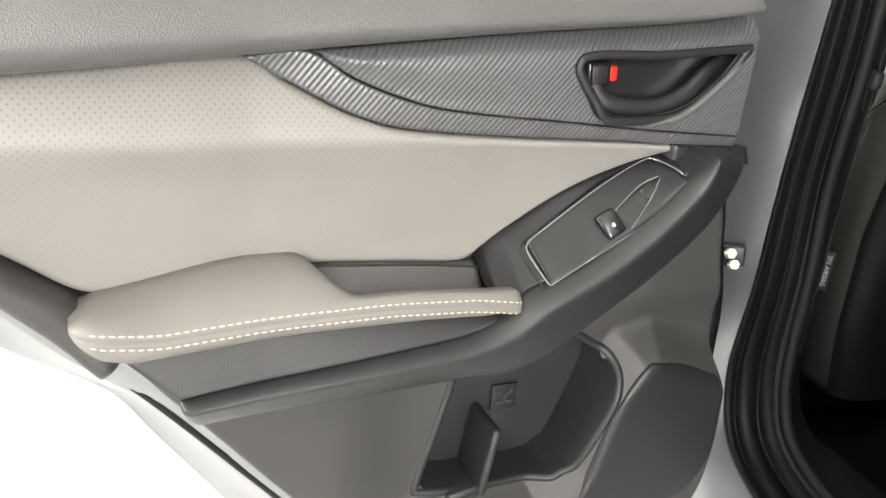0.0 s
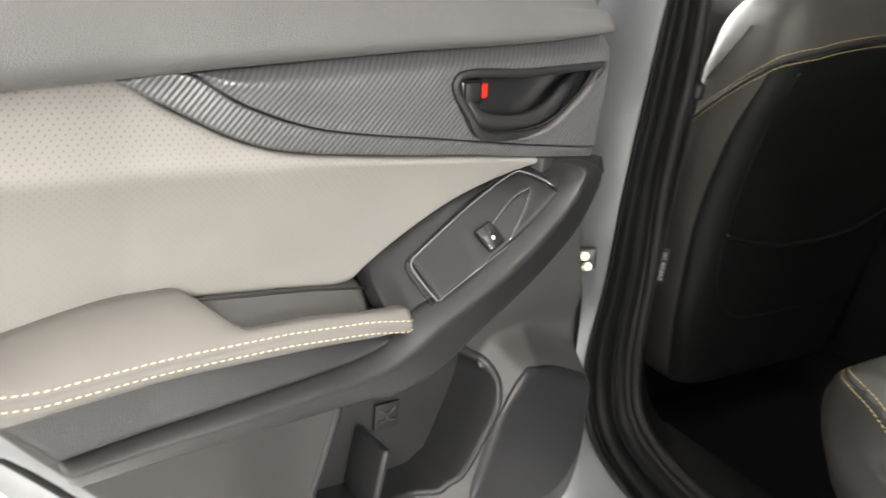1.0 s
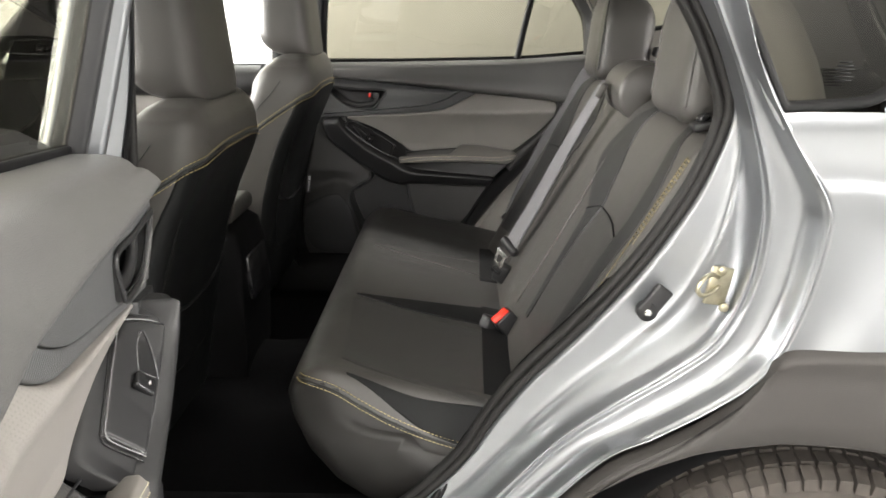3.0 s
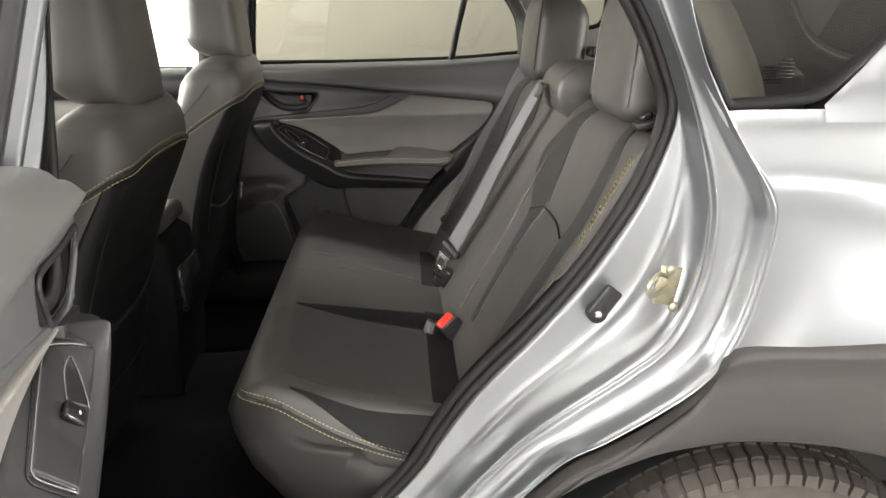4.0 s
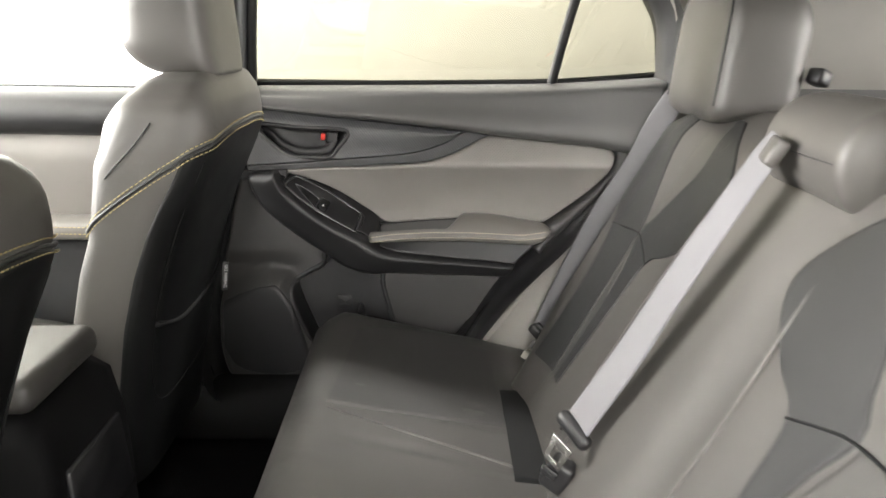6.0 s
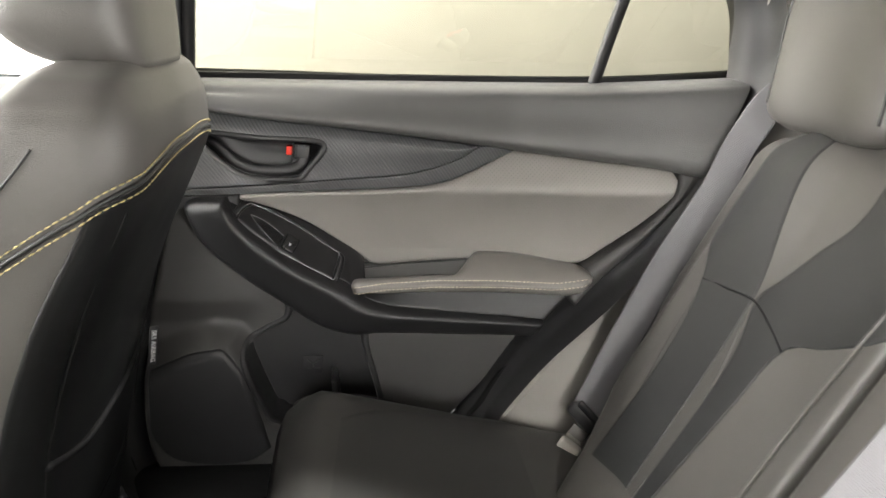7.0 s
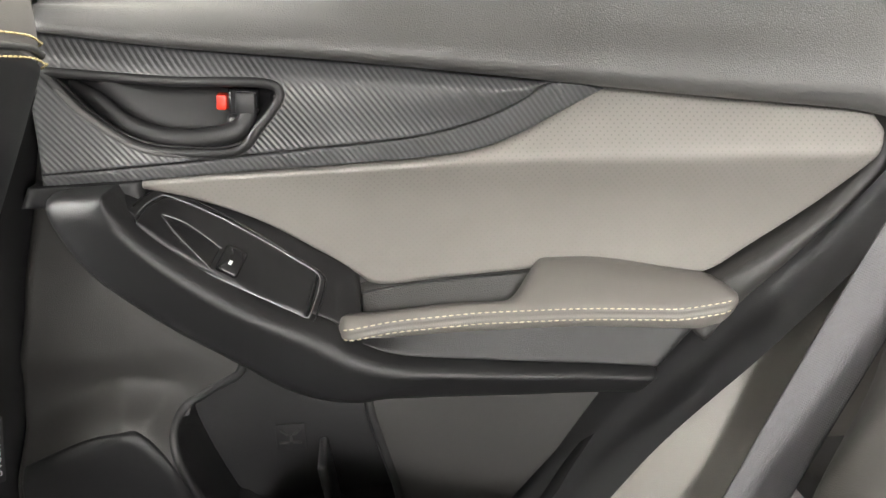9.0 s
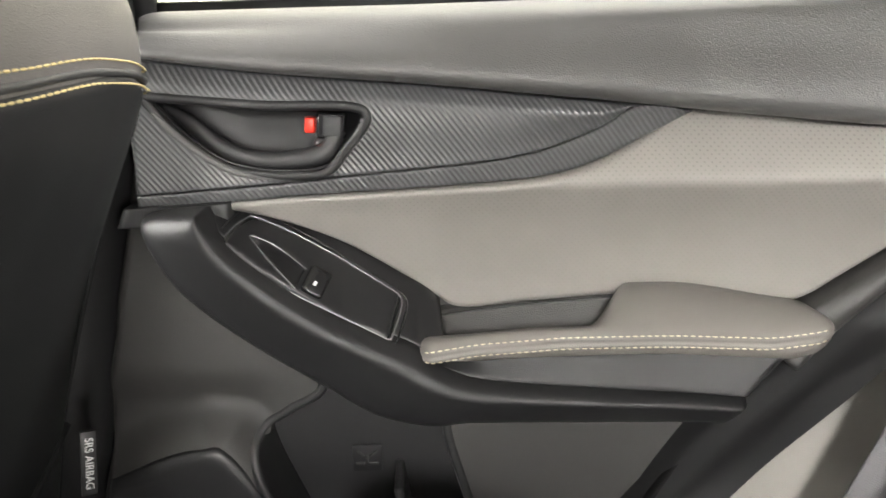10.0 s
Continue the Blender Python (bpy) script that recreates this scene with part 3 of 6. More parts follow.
    slab("carbon_panel", [(0.113, 1.017), (0.228, 1.003), (0.368, 0.991), (0.516, 0.976), (0.556, 0.9725)], SEAM, y_carbon, M_CARBON, door,
         "woven carbon-look trim panel", n=200, m=44, back=0.012, r=0.002, skip=lambda c: inside(hole, c[0], c[2]))
    slab("carbon_strip", [(0.106, 0.8965), (0.217, 0.9045), (0.315, 0.9135), (0.415, 0.9225), (0.466, 0.9315), (0.517, 0.9495), (0.556, 0.9715), (0.590, 0.969)],
         [(0.104, 0.885), (0.186, 0.889), (0.265, 0.895), (0.364, 0.900), (0.466, 0.908), (0.518, 0.921), (0.569, 0.946), (0.607, 0.966)],
         y_strip, M_CARBON, door, "carbon-look border strip", n=120, m=10, back=0.02, r=0.003)
    # handle in its bowl
    bowl = loft("handle_bowl", [ring(BEZEL, 1.02, 0.697), ring(BEZEL, 1.005, 0.6835), ring(BEZEL, 0.985, 0.6820), ring(BEZEL, 0.955, 0.6828), ring(BEZEL, 0.935, 0.688), ring(BEZEL, 0.905, 0.702),
                                ring(BEZEL, 0.84, 0.722), ring(BEZEL, 0.5, 0.728), ring(BEZEL, 0.1, 0.728), ring(BEZEL, 0.001, 0.728)], M_BLACK, door, "black recessed handle bowl", wrap=True)
    # the highlight on the lower bevel is a bead of paler plastic
    tube("handle_edge", [(0.121, 0.684, 0.990), (0.148, 0.683, 0.957), (0.186, 0.682, 0.927), (0.212, 0.682, 0.917), (0.240, 0.683, 0.913)], [0.0016, 0.0038, 0.0038, 0.003, 0.001], M_UPPER, bowl, "bevelled edge, pale for its highlight", n=10, steps=60)
    tube("inner_edge", [(0.133, 0.686, 0.983), (0.157, 0.685, 0.955), (0.190, 0.685, 0.931), (0.222, 0.686, 0.922), (0.262, 0.687, 0.920), (0.284, 0.687, 0.925)], 0.0016, M_GLOSS, bowl, "inner rim", n=8, steps=60)
    rim = ring(BEZEL, 0.970, 0.6835)
    tube("bezel_rim", [tuple(p) for p in rim] + [tuple(rim[0])], 0.0042, M_PLASTIC, bowl, "rounded black rim", n=10, squash=0.7, steps=150)
    tube("pull_handle", [(0.138, 0.704, 0.976), (0.160, 0.699, 0.962), (0.184, 0.697, 0.940), (0.214, 0.696, 0.928), (0.250, 0.697, 0.927), (0.278, 0.699, 0.934), (0.290, 0.703, 0.954)],
                 [0.004, 0.008, 0.0095, 0.0095, 0.0095, 0.010, 0.007], M_PLASTIC, door, "curved black pull handle", n=14, squash=0.7)
    lock = block("lock_lever", (0.026, 0.016, 0.024), pose(0.283, 0.708, 0.957, 0, 4, 0), M_GLOSS, door, "black lock lever", bevel=0.003)
    block("lock_seat", (0.027, 0.022, 0.020), pose(0.280, 0.712, 0.936, 0, 4, 0), M_PLASTIC, lock, "rounded lock seat", bevel=0.006, segments=3)
    block("lock_face", (0.017, 0.004, 0.018), pose(0.285, 0.6985, 0.957, 0, 4, 0), M_PLASTIC, lock, bevel=0.001)
    block("red_tab", (0.009, 0.012, 0.014), pose(0.2635, 0.712, 0.957, 0, 4, 0), M_RED, lock, "red lock flag", bevel=0.0015)
    # leather insert
    slab("leather_insert", [(0.175, 0.8885), (0.265, 0.894), (0.364, 0.899), (0.466, 0.907), (0.518, 0.920), (0.569, 0.945), (0.610, 0.966), (0.728, 0.9555), (0.835, 0.947), (0.857, 0.943)],
         [(0.178, 0.884), (0.226, 0.871), (0.284, 0.846), (0.339, 0.811), (0.374, 0.786), (0.40, 0.772), (0.468, 0.777), (0.541, 0.782), (0.61, 0.785), (0.696, 0.778), (0.732, 0.781), (0.770, 0.809), (0.821, 0.854), (0.854, 0.898), (0.865, 0.930)],
         y_insert, M_INSERT, door, "light grey perforated leather insert", n=160, m=70, back=0.03, r=0.006)
    # rear border of the trim
    slab("rear_border", [(0.862, 0.946), (0.867, 0.930), (0.857, 0.898), (0.824, 0.853), (0.773, 0.808), (0.735, 0.778), (0.718, 0.752), (0.705, 0.730)],
         [(0.935, 0.938), (0.905, 0.918), (0.872, 0.885), (0.832, 0.838), (0.788, 0.788), (0.748, 0.745), (0.722, 0.716)],
         lambda x, z, t: 0.701 - 0.006 * math.sin(math.pi * t) + bow(x) - 0.012 * float(smooth((0.76 - z) / 0.06)), M_LOWER, door, "charcoal rear border", n=60, m=10, back=0.03, r=0.005)
    # black sheet added where the gap above the handle lies in shade
    slab("gap_shade", [(0.094, 0.8865), (0.13, 0.888), (0.19, 0.8905)], [(0.086, 0.868), (0.13, 0.868), (0.19, 0.868)], lambda x, z, t: 0.690, M_BLACK, door,
         "added black sheet for the dark gap above the grab handle", n=20, m=6, back=0.05, r=0.002)
    # pod with window switch
    slab("switch_pod", POD_TOP, [(0.172, 0.886), (0.178, 0.876), (0.188, 0.864), (0.219, 0.836), (0.288, 0.788), (0.345, 0.763), (0.362, 0.752)], y_pod, M_BLACK, door,
               "black window switch pod", n=90, m=22, back=0.03, r=0.004)
    rim_a = [(0.1905, 0.868), (0.200, 0.8725), (0.212, 0.8715), (0.262, 0.848), (0.342, 0.797)]
    rim_b = [(0.1875, 0.862), (0.188, 0.853), (0.197, 0.8435), (0.250, 0.811), (0.331, 0.766)]
    rim_c = [(x * 0.965 + 0.0092, z * 0.965 + 0.0287) for x, z in rim_a]
    rim_d = [(x * 0.965 + 0.0092, z * 0.965 + 0.0287) for x, z in rim_b]
    plate = slab("switch_plate", rim_a, rim_b, lambda x, z, t: y_pod(x, z) - 0.0035, M_GLOSS, door, "raised black switch plate", n=60, m=14, back=0.01, r=0.002)
    loop = [(0.187, 0.861), (0.191, 0.869), (0.200, 0.8735), (0.212, 0.872), (0.262, 0.847), (0.328, 0.805), (0.340, 0.796), (0.342, 0.788), (0.334, 0.770), (0.329, 0.767), (0.318, 0.7735), (0.250, 0.811), (0.198, 0.842), (0.189, 0.850), (0.186, 0.856), (0.187, 0.861)]
    tube("plate_rim", [(x, y_pod(x, z) - 0.0042, z) for x, z in loop], 0.0010, M_EDGE, plate, "thin polished rim", n=6, steps=140)
    tube("outer_rim", [(0.264 + (x - 0.264) * 1.06, y_pod(0.264 + (x - 0.264) * 1.06, 0.820 + (z - 0.820) * 1.09) - 0.0016, 0.820 + (z - 0.820) * 1.09) for x, z in loop], 0.0010, M_GLOSS, plate, "raised outer rim", n=6, steps=140)
    slab("switch_inlay", rim_c, rim_d, lambda x, z, t: y_pod(x, z) - 0.0052, M_BLACK, plate, "grained inlay", n=60, m=14, back=0.006, r=0.0012)
    slab("finger_recess", [(0.208, 0.863), (0.226, 0.852), (0.246, 0.838), (0.256, 0.829)], [(0.206, 0.861), (0.220, 0.847), (0.238, 0.828), (0.249, 0.818)],
         lambda x, z, t: y_pod(x, z) - 0.0058, M_GLOSS, plate, "smooth finger recess", n=30, m=8, back=0.004, r=0.0012)
    for name, line in (("recess_line", [(0.207, 0.8625), (0.228, 0.852), (0.257, 0.830)]), ("recess_line", [(0.207, 0.8615), (0.222, 0.845), (0.249, 0.818)])):
        tube(name, [(x, y_pod(x, z) - 0.0068, z) for x, z in line], 0.0007, M_EDGE, plate, "polished recess line", n=6)
    along = math.degrees(math.atan2(0.766 - 0.848, 0.331 - 0.19))
    sw = block("window_switch", (0.021, 0.010, 0.027), pose(0.2655, y_pod(0.2655, 0.8195) - 0.008, 0.8195, 0, -along, 0) @ pose(0, 0, 0, -38, 0, 0), M_GLOSS, door, "small black rocker switch", bevel=0.003)
    block("switch_symbol", (0.003, 0.0012, 0.005), pose(0.2655, y_pod(0.2655, 0.8195) - 0.0142, 0.8205, 0, -along, 0), M_WHITE, sw, "tiny white mark", bevel=0.0003)
    # sweeping arm
    slab("armrest_handle", ARM_UP, ARM_LOW, y_arm, M_PLASTIC, door, "sweeping charcoal grab handle", n=120, m=26, back=0.09, r=0.006)
    # cup behind the pad
    slab("pull_cup", [(0.376, 0.768), (0.44, 0.776), (0.50, 0.780), (0.556, 0.785)], [(0.378, 0.748), (0.44, 0.752), (0.50, 0.752), (0.556, 0.752)],
         lambda x, z, t: 0.728 - 0.026 * t, M_UPPER, door, "grey pull cup behind the armrest", n=30, m=10, back=0.02, r=0.003)
    tube("cup_line", [(0.380, 0.712, 0.7695), (0.44, 0.712, 0.777), (0.50, 0.711, 0.782), (0.552, 0.711, 0.786)], 0.0014, M_BLACK, door, "dark joint over the cup", n=6)
    # armrest pad
    rows = []
    for x in np.concatenate([np.linspace(0.356, 0.372, 8), np.linspace(0.378, 0.712, 60), np.linspace(0.716, 0.741, 8)]):
        wide = float(smooth((x - 0.515) / 0.05))
        yb = 0.678 + 0.046 * wide + bow(x)
        zb = 0.763 + 0.006 * float(smooth((x - 0.38) / 0.1)) + 0.027 * wide - 0.016 * float(smooth((x - 0.60) / 0.14))
        yf = 0.6515 + 0.6 * bow(x)
        zl = float(np.interp(x, [0.356, 0.40, 0.46, 0.57, 0.70, 0.72, 0.742], [0.746, 0.744, 0.747, 0.748, 0.743, 0.749, 0.762]))
        zs1 = float(np.interp(x, [0.356, 0.41, 0.49, 0.57, 0.68, 0.72, 0.742], [0.754, 0.763, 0.768, 0.768, 0.7655, 0.772, 0.778]))
        sec = [(yb + 0.012, zb - 0.012), (yb, zb), ((yb * 2 + yf) / 3, zb + 0.002), ((yb + 2 * yf) / 3, (zb + zs1) / 2 + 0.006), (yf + 0.005, zs1 + 0.0055), (yf + 0.0012, zs1 + 0.001),
               (yf, zs1 - 0.003), (yf + 0.0016, zs1 - 0.0046), (yf, zs1 - 0.0062), (yf + 0.0003, zs1 - 0.0098), (yf + 0.004, zl + 0.002), (yf + 0.012, zl), (yf + 0.05, zl)]
        k = min(1.0, math.sqrt(max(0.0, 1 - (1 - (x - 0.356) / 0.016) ** 2)) if x < 0.372 else math.sqrt(max(0.0, 1 - ((x - 0.716) / 0.026) ** 2)) if x > 0.716 else 1.0)
        k = max(k, 0.05)
        cy, cz = yf + 0.045, (zs1 + zl) / 2
        rows.append([(x, cy + (y - cy) * (k ** 0.5 if y < cy else 1), cz + (z - cz) * k) for y, z in sec])
    pad = loft("armrest_pad", rows, M_PAD, door, "padded grey leather armrest")

    def row_at(i, dz):
        return [(r[i][0], r[i][1] - 0.0006, r[i][2] + dz) for r in rows[3:-3:3]]
    stitches("thread_line", row_at(5, 0), M_THREAD_PALE, pad, "pale yellow stitching", length=0.0044, gap=0.0022, thick=0.00062)
    stitches("thread_line", row_at(9, 0), M_THREAD_PALE, pad, "pale yellow stitching", length=0.0044, gap=0.0022, thick=0.00062)
    # filler below the pad
    slab("armrest_filler", [(0.372, 0.748), (0.463, 0.750), (0.571, 0.750), (0.716, 0.744)], [(0.380, 0.738), (0.410, 0.726), (0.463, 0.719), (0.571, 0.709), (0.668, 0.700)],
         lambda x, z, t: 0.677 - 0.018 * t + 0.5 * bow(x) + 0.004 * float(smooth((x - 0.52) / 0.18)), M_PLASTIC, door, "charcoal filler under the armrest", n=60, m=10, back=0.04, r=0.003)
    # painted shell: inner frame, hem and outer skin
    z_in = np.linspace(1.06, 0.36, 60)
    H = spline(HEM, 200)
    rows = []
    for z in z_in:
        xa = float(np.interp(-z, -F[:, 1], F[:, 0])) - 0.028
        xb = float(np.interp(-z, -H[:, 1], H[:, 0]))
        xr = float(np.interp(-z, -R_[:, 1], R_[:, 0]))
        rows.append([(xa - 0.012, 0.845, z), (xa - 0.010, 0.800, z), (xa, 0.784, z), (xa + 0.015, 0.772, z), (xa + 0.032, 0.776, z), (xa + 0.05, 0.815, z), (0.5 * (xa + xr), 0.82, z), (xr - 0.035, 0.812 + bow(xr), z), (xr - 0.015, 0.757 + bow(xr), z), (xr + 0.012, 0.760 + bow(xr), z),
                     (xr + 0.4 * (xb - xr), 0.778 + bow(xb), z), (xr + 0.55 * (xb - xr), 0.800 + bow(xb), z), (xb - 0.010, 0.822 + bow(xb), z), (xb, 0.826 + bow(xb), z), (xb + 0.001, 0.836 + bow(xb), z)])
    loft("door_shell", rows, M_SILVER, door, "silver painted door frame")
    rows = []
    for z in np.linspace(1.065, 0.30, 40):
        xa = float(np.interp(-z, -F[:, 1], F[:, 0])) - 0.046
        xb = float(np.interp(-z, -H[:, 1], H[:, 0])) + 0.002
        bulge = 0.845 + 0.035 * math.sin(math.pi * min(1, max(0, (1.07 - z) / 0.75)))
        rows.append([(xa + (xb - xa) * t, bulge - 0.012 * (2 * t - 1) ** 2 + bow(xa + (xb - xa) * t), z) for t in np.linspace(0, 1, 30)])
    loft("outer_skin", rows, M_SILVER, door, "silver painted outer skin")
    seal = [(x + 0.020, 0.772 + bow(x), z - 0.002) for x, z in REAR[1:]]
    tube("door_seal", seal, 0.008, M_RUBBER, door, "black rubber door seal", n=8, steps=70)
    tube("front_seal", [(x - 0.016, 0.768, z) for x, z in FRONT[1:]], 0.013, M_RUBBER, door, "black rubber front seal", n=8, steps=70)
    # window frame and panes

    def lean(z):
        return 0.762 - 0.25 * (z - 1.06)
    frame_path = [(0.112, 1.045), (0.122, 1.16), (0.140, 1.28), (0.175, 1.365), (0.26, 1.395), (0.50, 1.41), (0.72, 1.395), (0.84, 1.34), (0.945, 1.24), (0.978, 1.16), (0.975, 1.085)]
    wf = spline(frame_path, 60)
    rows = []
    for i, (x, z) in enumerate(wf):
        d = np.array([0.52, 1.16]) - np.array([x, z])
        d /= np.linalg.norm(d)
        y = lean(z) + bow(x)
        rows.append([(x - d[0] * a, y + b, z - d[1] * a) for a, b in ((-0.006, 0.008), (-0.006, -0.001), (0.0, -0.006), (0.010, -0.006), (0.012, 0.004), (0.012, 0.02), (-0.004, 0.02), (-0.006, 0.014))])
    wfo = loft("window_frame", rows, M_BLACK, door, "black window frame", wrap=True)
    rows = []
    for x, z in wf:
        d = np.array([0.52, 1.16]) - np.array([x, z])
        d /= np.linalg.norm(d)
        y = lean(z) + bow(x)
        rows.append([(x - d[0] * a, y + b, z - d[1] * a) for a, b in ((0.011, 0.004), (0.013, -0.016), (0.018, -0.022), (0.030, -0.022), (0.034, -0.016), (0.037, -0.010), (0.042, -0.012), (0.052, -0.004), (0.060, 0.012), (0.064, 0.045), (0.02, 0.055), (0.0, 0.03))])
    loft("frame_paint", rows, M_SILVER, wfo, "silver painted frame edge", wrap=True)
    tube("window_divider", [(0.736, lean(1.06) + bow(0.736), 1.06), (0.758, lean(1.18) + bow(0.75), 1.18), (0.785, lean(1.30) + bow(0.78), 1.30), (0.80, lean(1.36) + bow(0.80), 1.36)], 0.010, M_BLACK, door, "black window divider", n=10)
    for name, xs in (("window_pane", (0.115, 0.740)), ("rear_pane", (0.732, 0.975))):
        rows = []
        for z in np.linspace(1.05, 1.395, 14):
            a = max(xs[0], float(np.interp(z, [1.06, 1.28, 1.365, 1.395], [0.114, 0.141, 0.178, 0.26])))
            b = min(xs[1] + (0.33 * (z - 1.07) * 0.6 if xs[1] < 0.9 else 0), float(np.interp(z, [1.10, 1.16, 1.24, 1.34, 1.395], [0.975, 0.976, 0.945, 0.84, 0.72])))
            if xs[0] > 0.5:
                a = min(xs[0] + 0.2 * (z - 1.07), b - 0.001)
            rows.append([(a + (b - a) * t, lean(z) + 0.014 + bow(a + (b - a) * t), z) for t in np.linspace(0, 1, 10)])
        loft(name, rows, M_TINT, door, "tinted privacy glass").visible_shadow = False
    return door


right_door = rear_door()

# the same door on the other side, mirrored and swung wide open on its hinges
HINGE = Vector((0.00142, -0.84613, 1.0))
SWING = Matrix(((0.19887, 0.97958, 0.02949), (-0.97695, 0.19578, 0.08504), (0.07753, -0.04573, 0.99594)))
OPEN = Matrix.Translation((0.00142, -0.84613, 0.99322)) @ SWING.to_4x4() @ Matrix.Translation(-HINGE) @ Matrix.Diagonal((1, -1, 1, 1))
left_door = copy_thing(right_door, OPEN)
tagged(left_door, "wide open rear car door with grey leather and carbon-look trim", "car door")


# ---- car body ----
SEAL = [(0.10, 1.40), (0.085, 1.30), (0.065, 1.13), (0.05, 0.97), (0.02, 0.80), (0.012, 0.65), (0.0, 0.50), (0.03, 0.40), (0.15, 0.36), (0.30, 0.36), (0.44, 0.385), (0.52, 0.45),
        (0.579, 0.516), (0.608, 0.565), (0.666, 0.646), (0.754, 0.741), (0.830, 0.833), (0.893, 0.930), (0.929, 1.007), (0.949, 1.082), (0.932, 1.14), (0.892, 1.223), (0.81, 1.33), (0.70, 1.40)]
RIDGE = [(0.135, 1.41), (0.128, 1.3), (0.113, 1.13), (0.077, 0.97), (0.042, 0.80), (0.016, 0.65), (-0.018, 0.49), (0.015, 0.385), (0.14, 0.340), (0.31, 0.335), (0.47, 0.36), (0.58, 0.44),
         (0.684, 0.552), (0.739, 0.606), (0.800, 0.650), (0.875, 0.700), (0.939, 0.754), (0.974, 0.835), (0.983, 0.925), (0.975, 0.99), (0.95, 1.08), (0.91, 1.18), (0.83, 1.33), (0.74, 1.41)]
EDGE = [(0.075, 1.42), (0.065, 1.30), (0.045, 1.13), (0.015, 0.97), (-0.018, 0.80), (-0.038, 0.65), (-0.060, 0.48), (-0.03, 0.33), (0.12, 0.26), (0.32, 0.26), (0.50, 0.30), (0.65, 0.46),
        (0.769, 0.583), (0.843, 0.624), (0.917, 0.668), (0.974, 0.710), (1.007, 0.755), (1.033, 0.832), (1.048, 0.925), (1.042, 0.978), (0.985, 1.066), (0.936, 1.155), (0.872, 1.32), (0.795, 1.42)]

# the far doorway, whose rear upright stands further back
SEAL_FAR = SEAL[:17] + [(0.890, 0.930), (0.932, 1.007), (0.962, 1.082), (0.962, 1.14), (0.942, 1.223), (0.86, 1.33), (0.74, 1.40)]


def opening(curve, y, n=420):
    q = spline(curve, n, even=False)
    return np.stack([q[:, 0], np.full(n, y), q[:, 1]], -1)


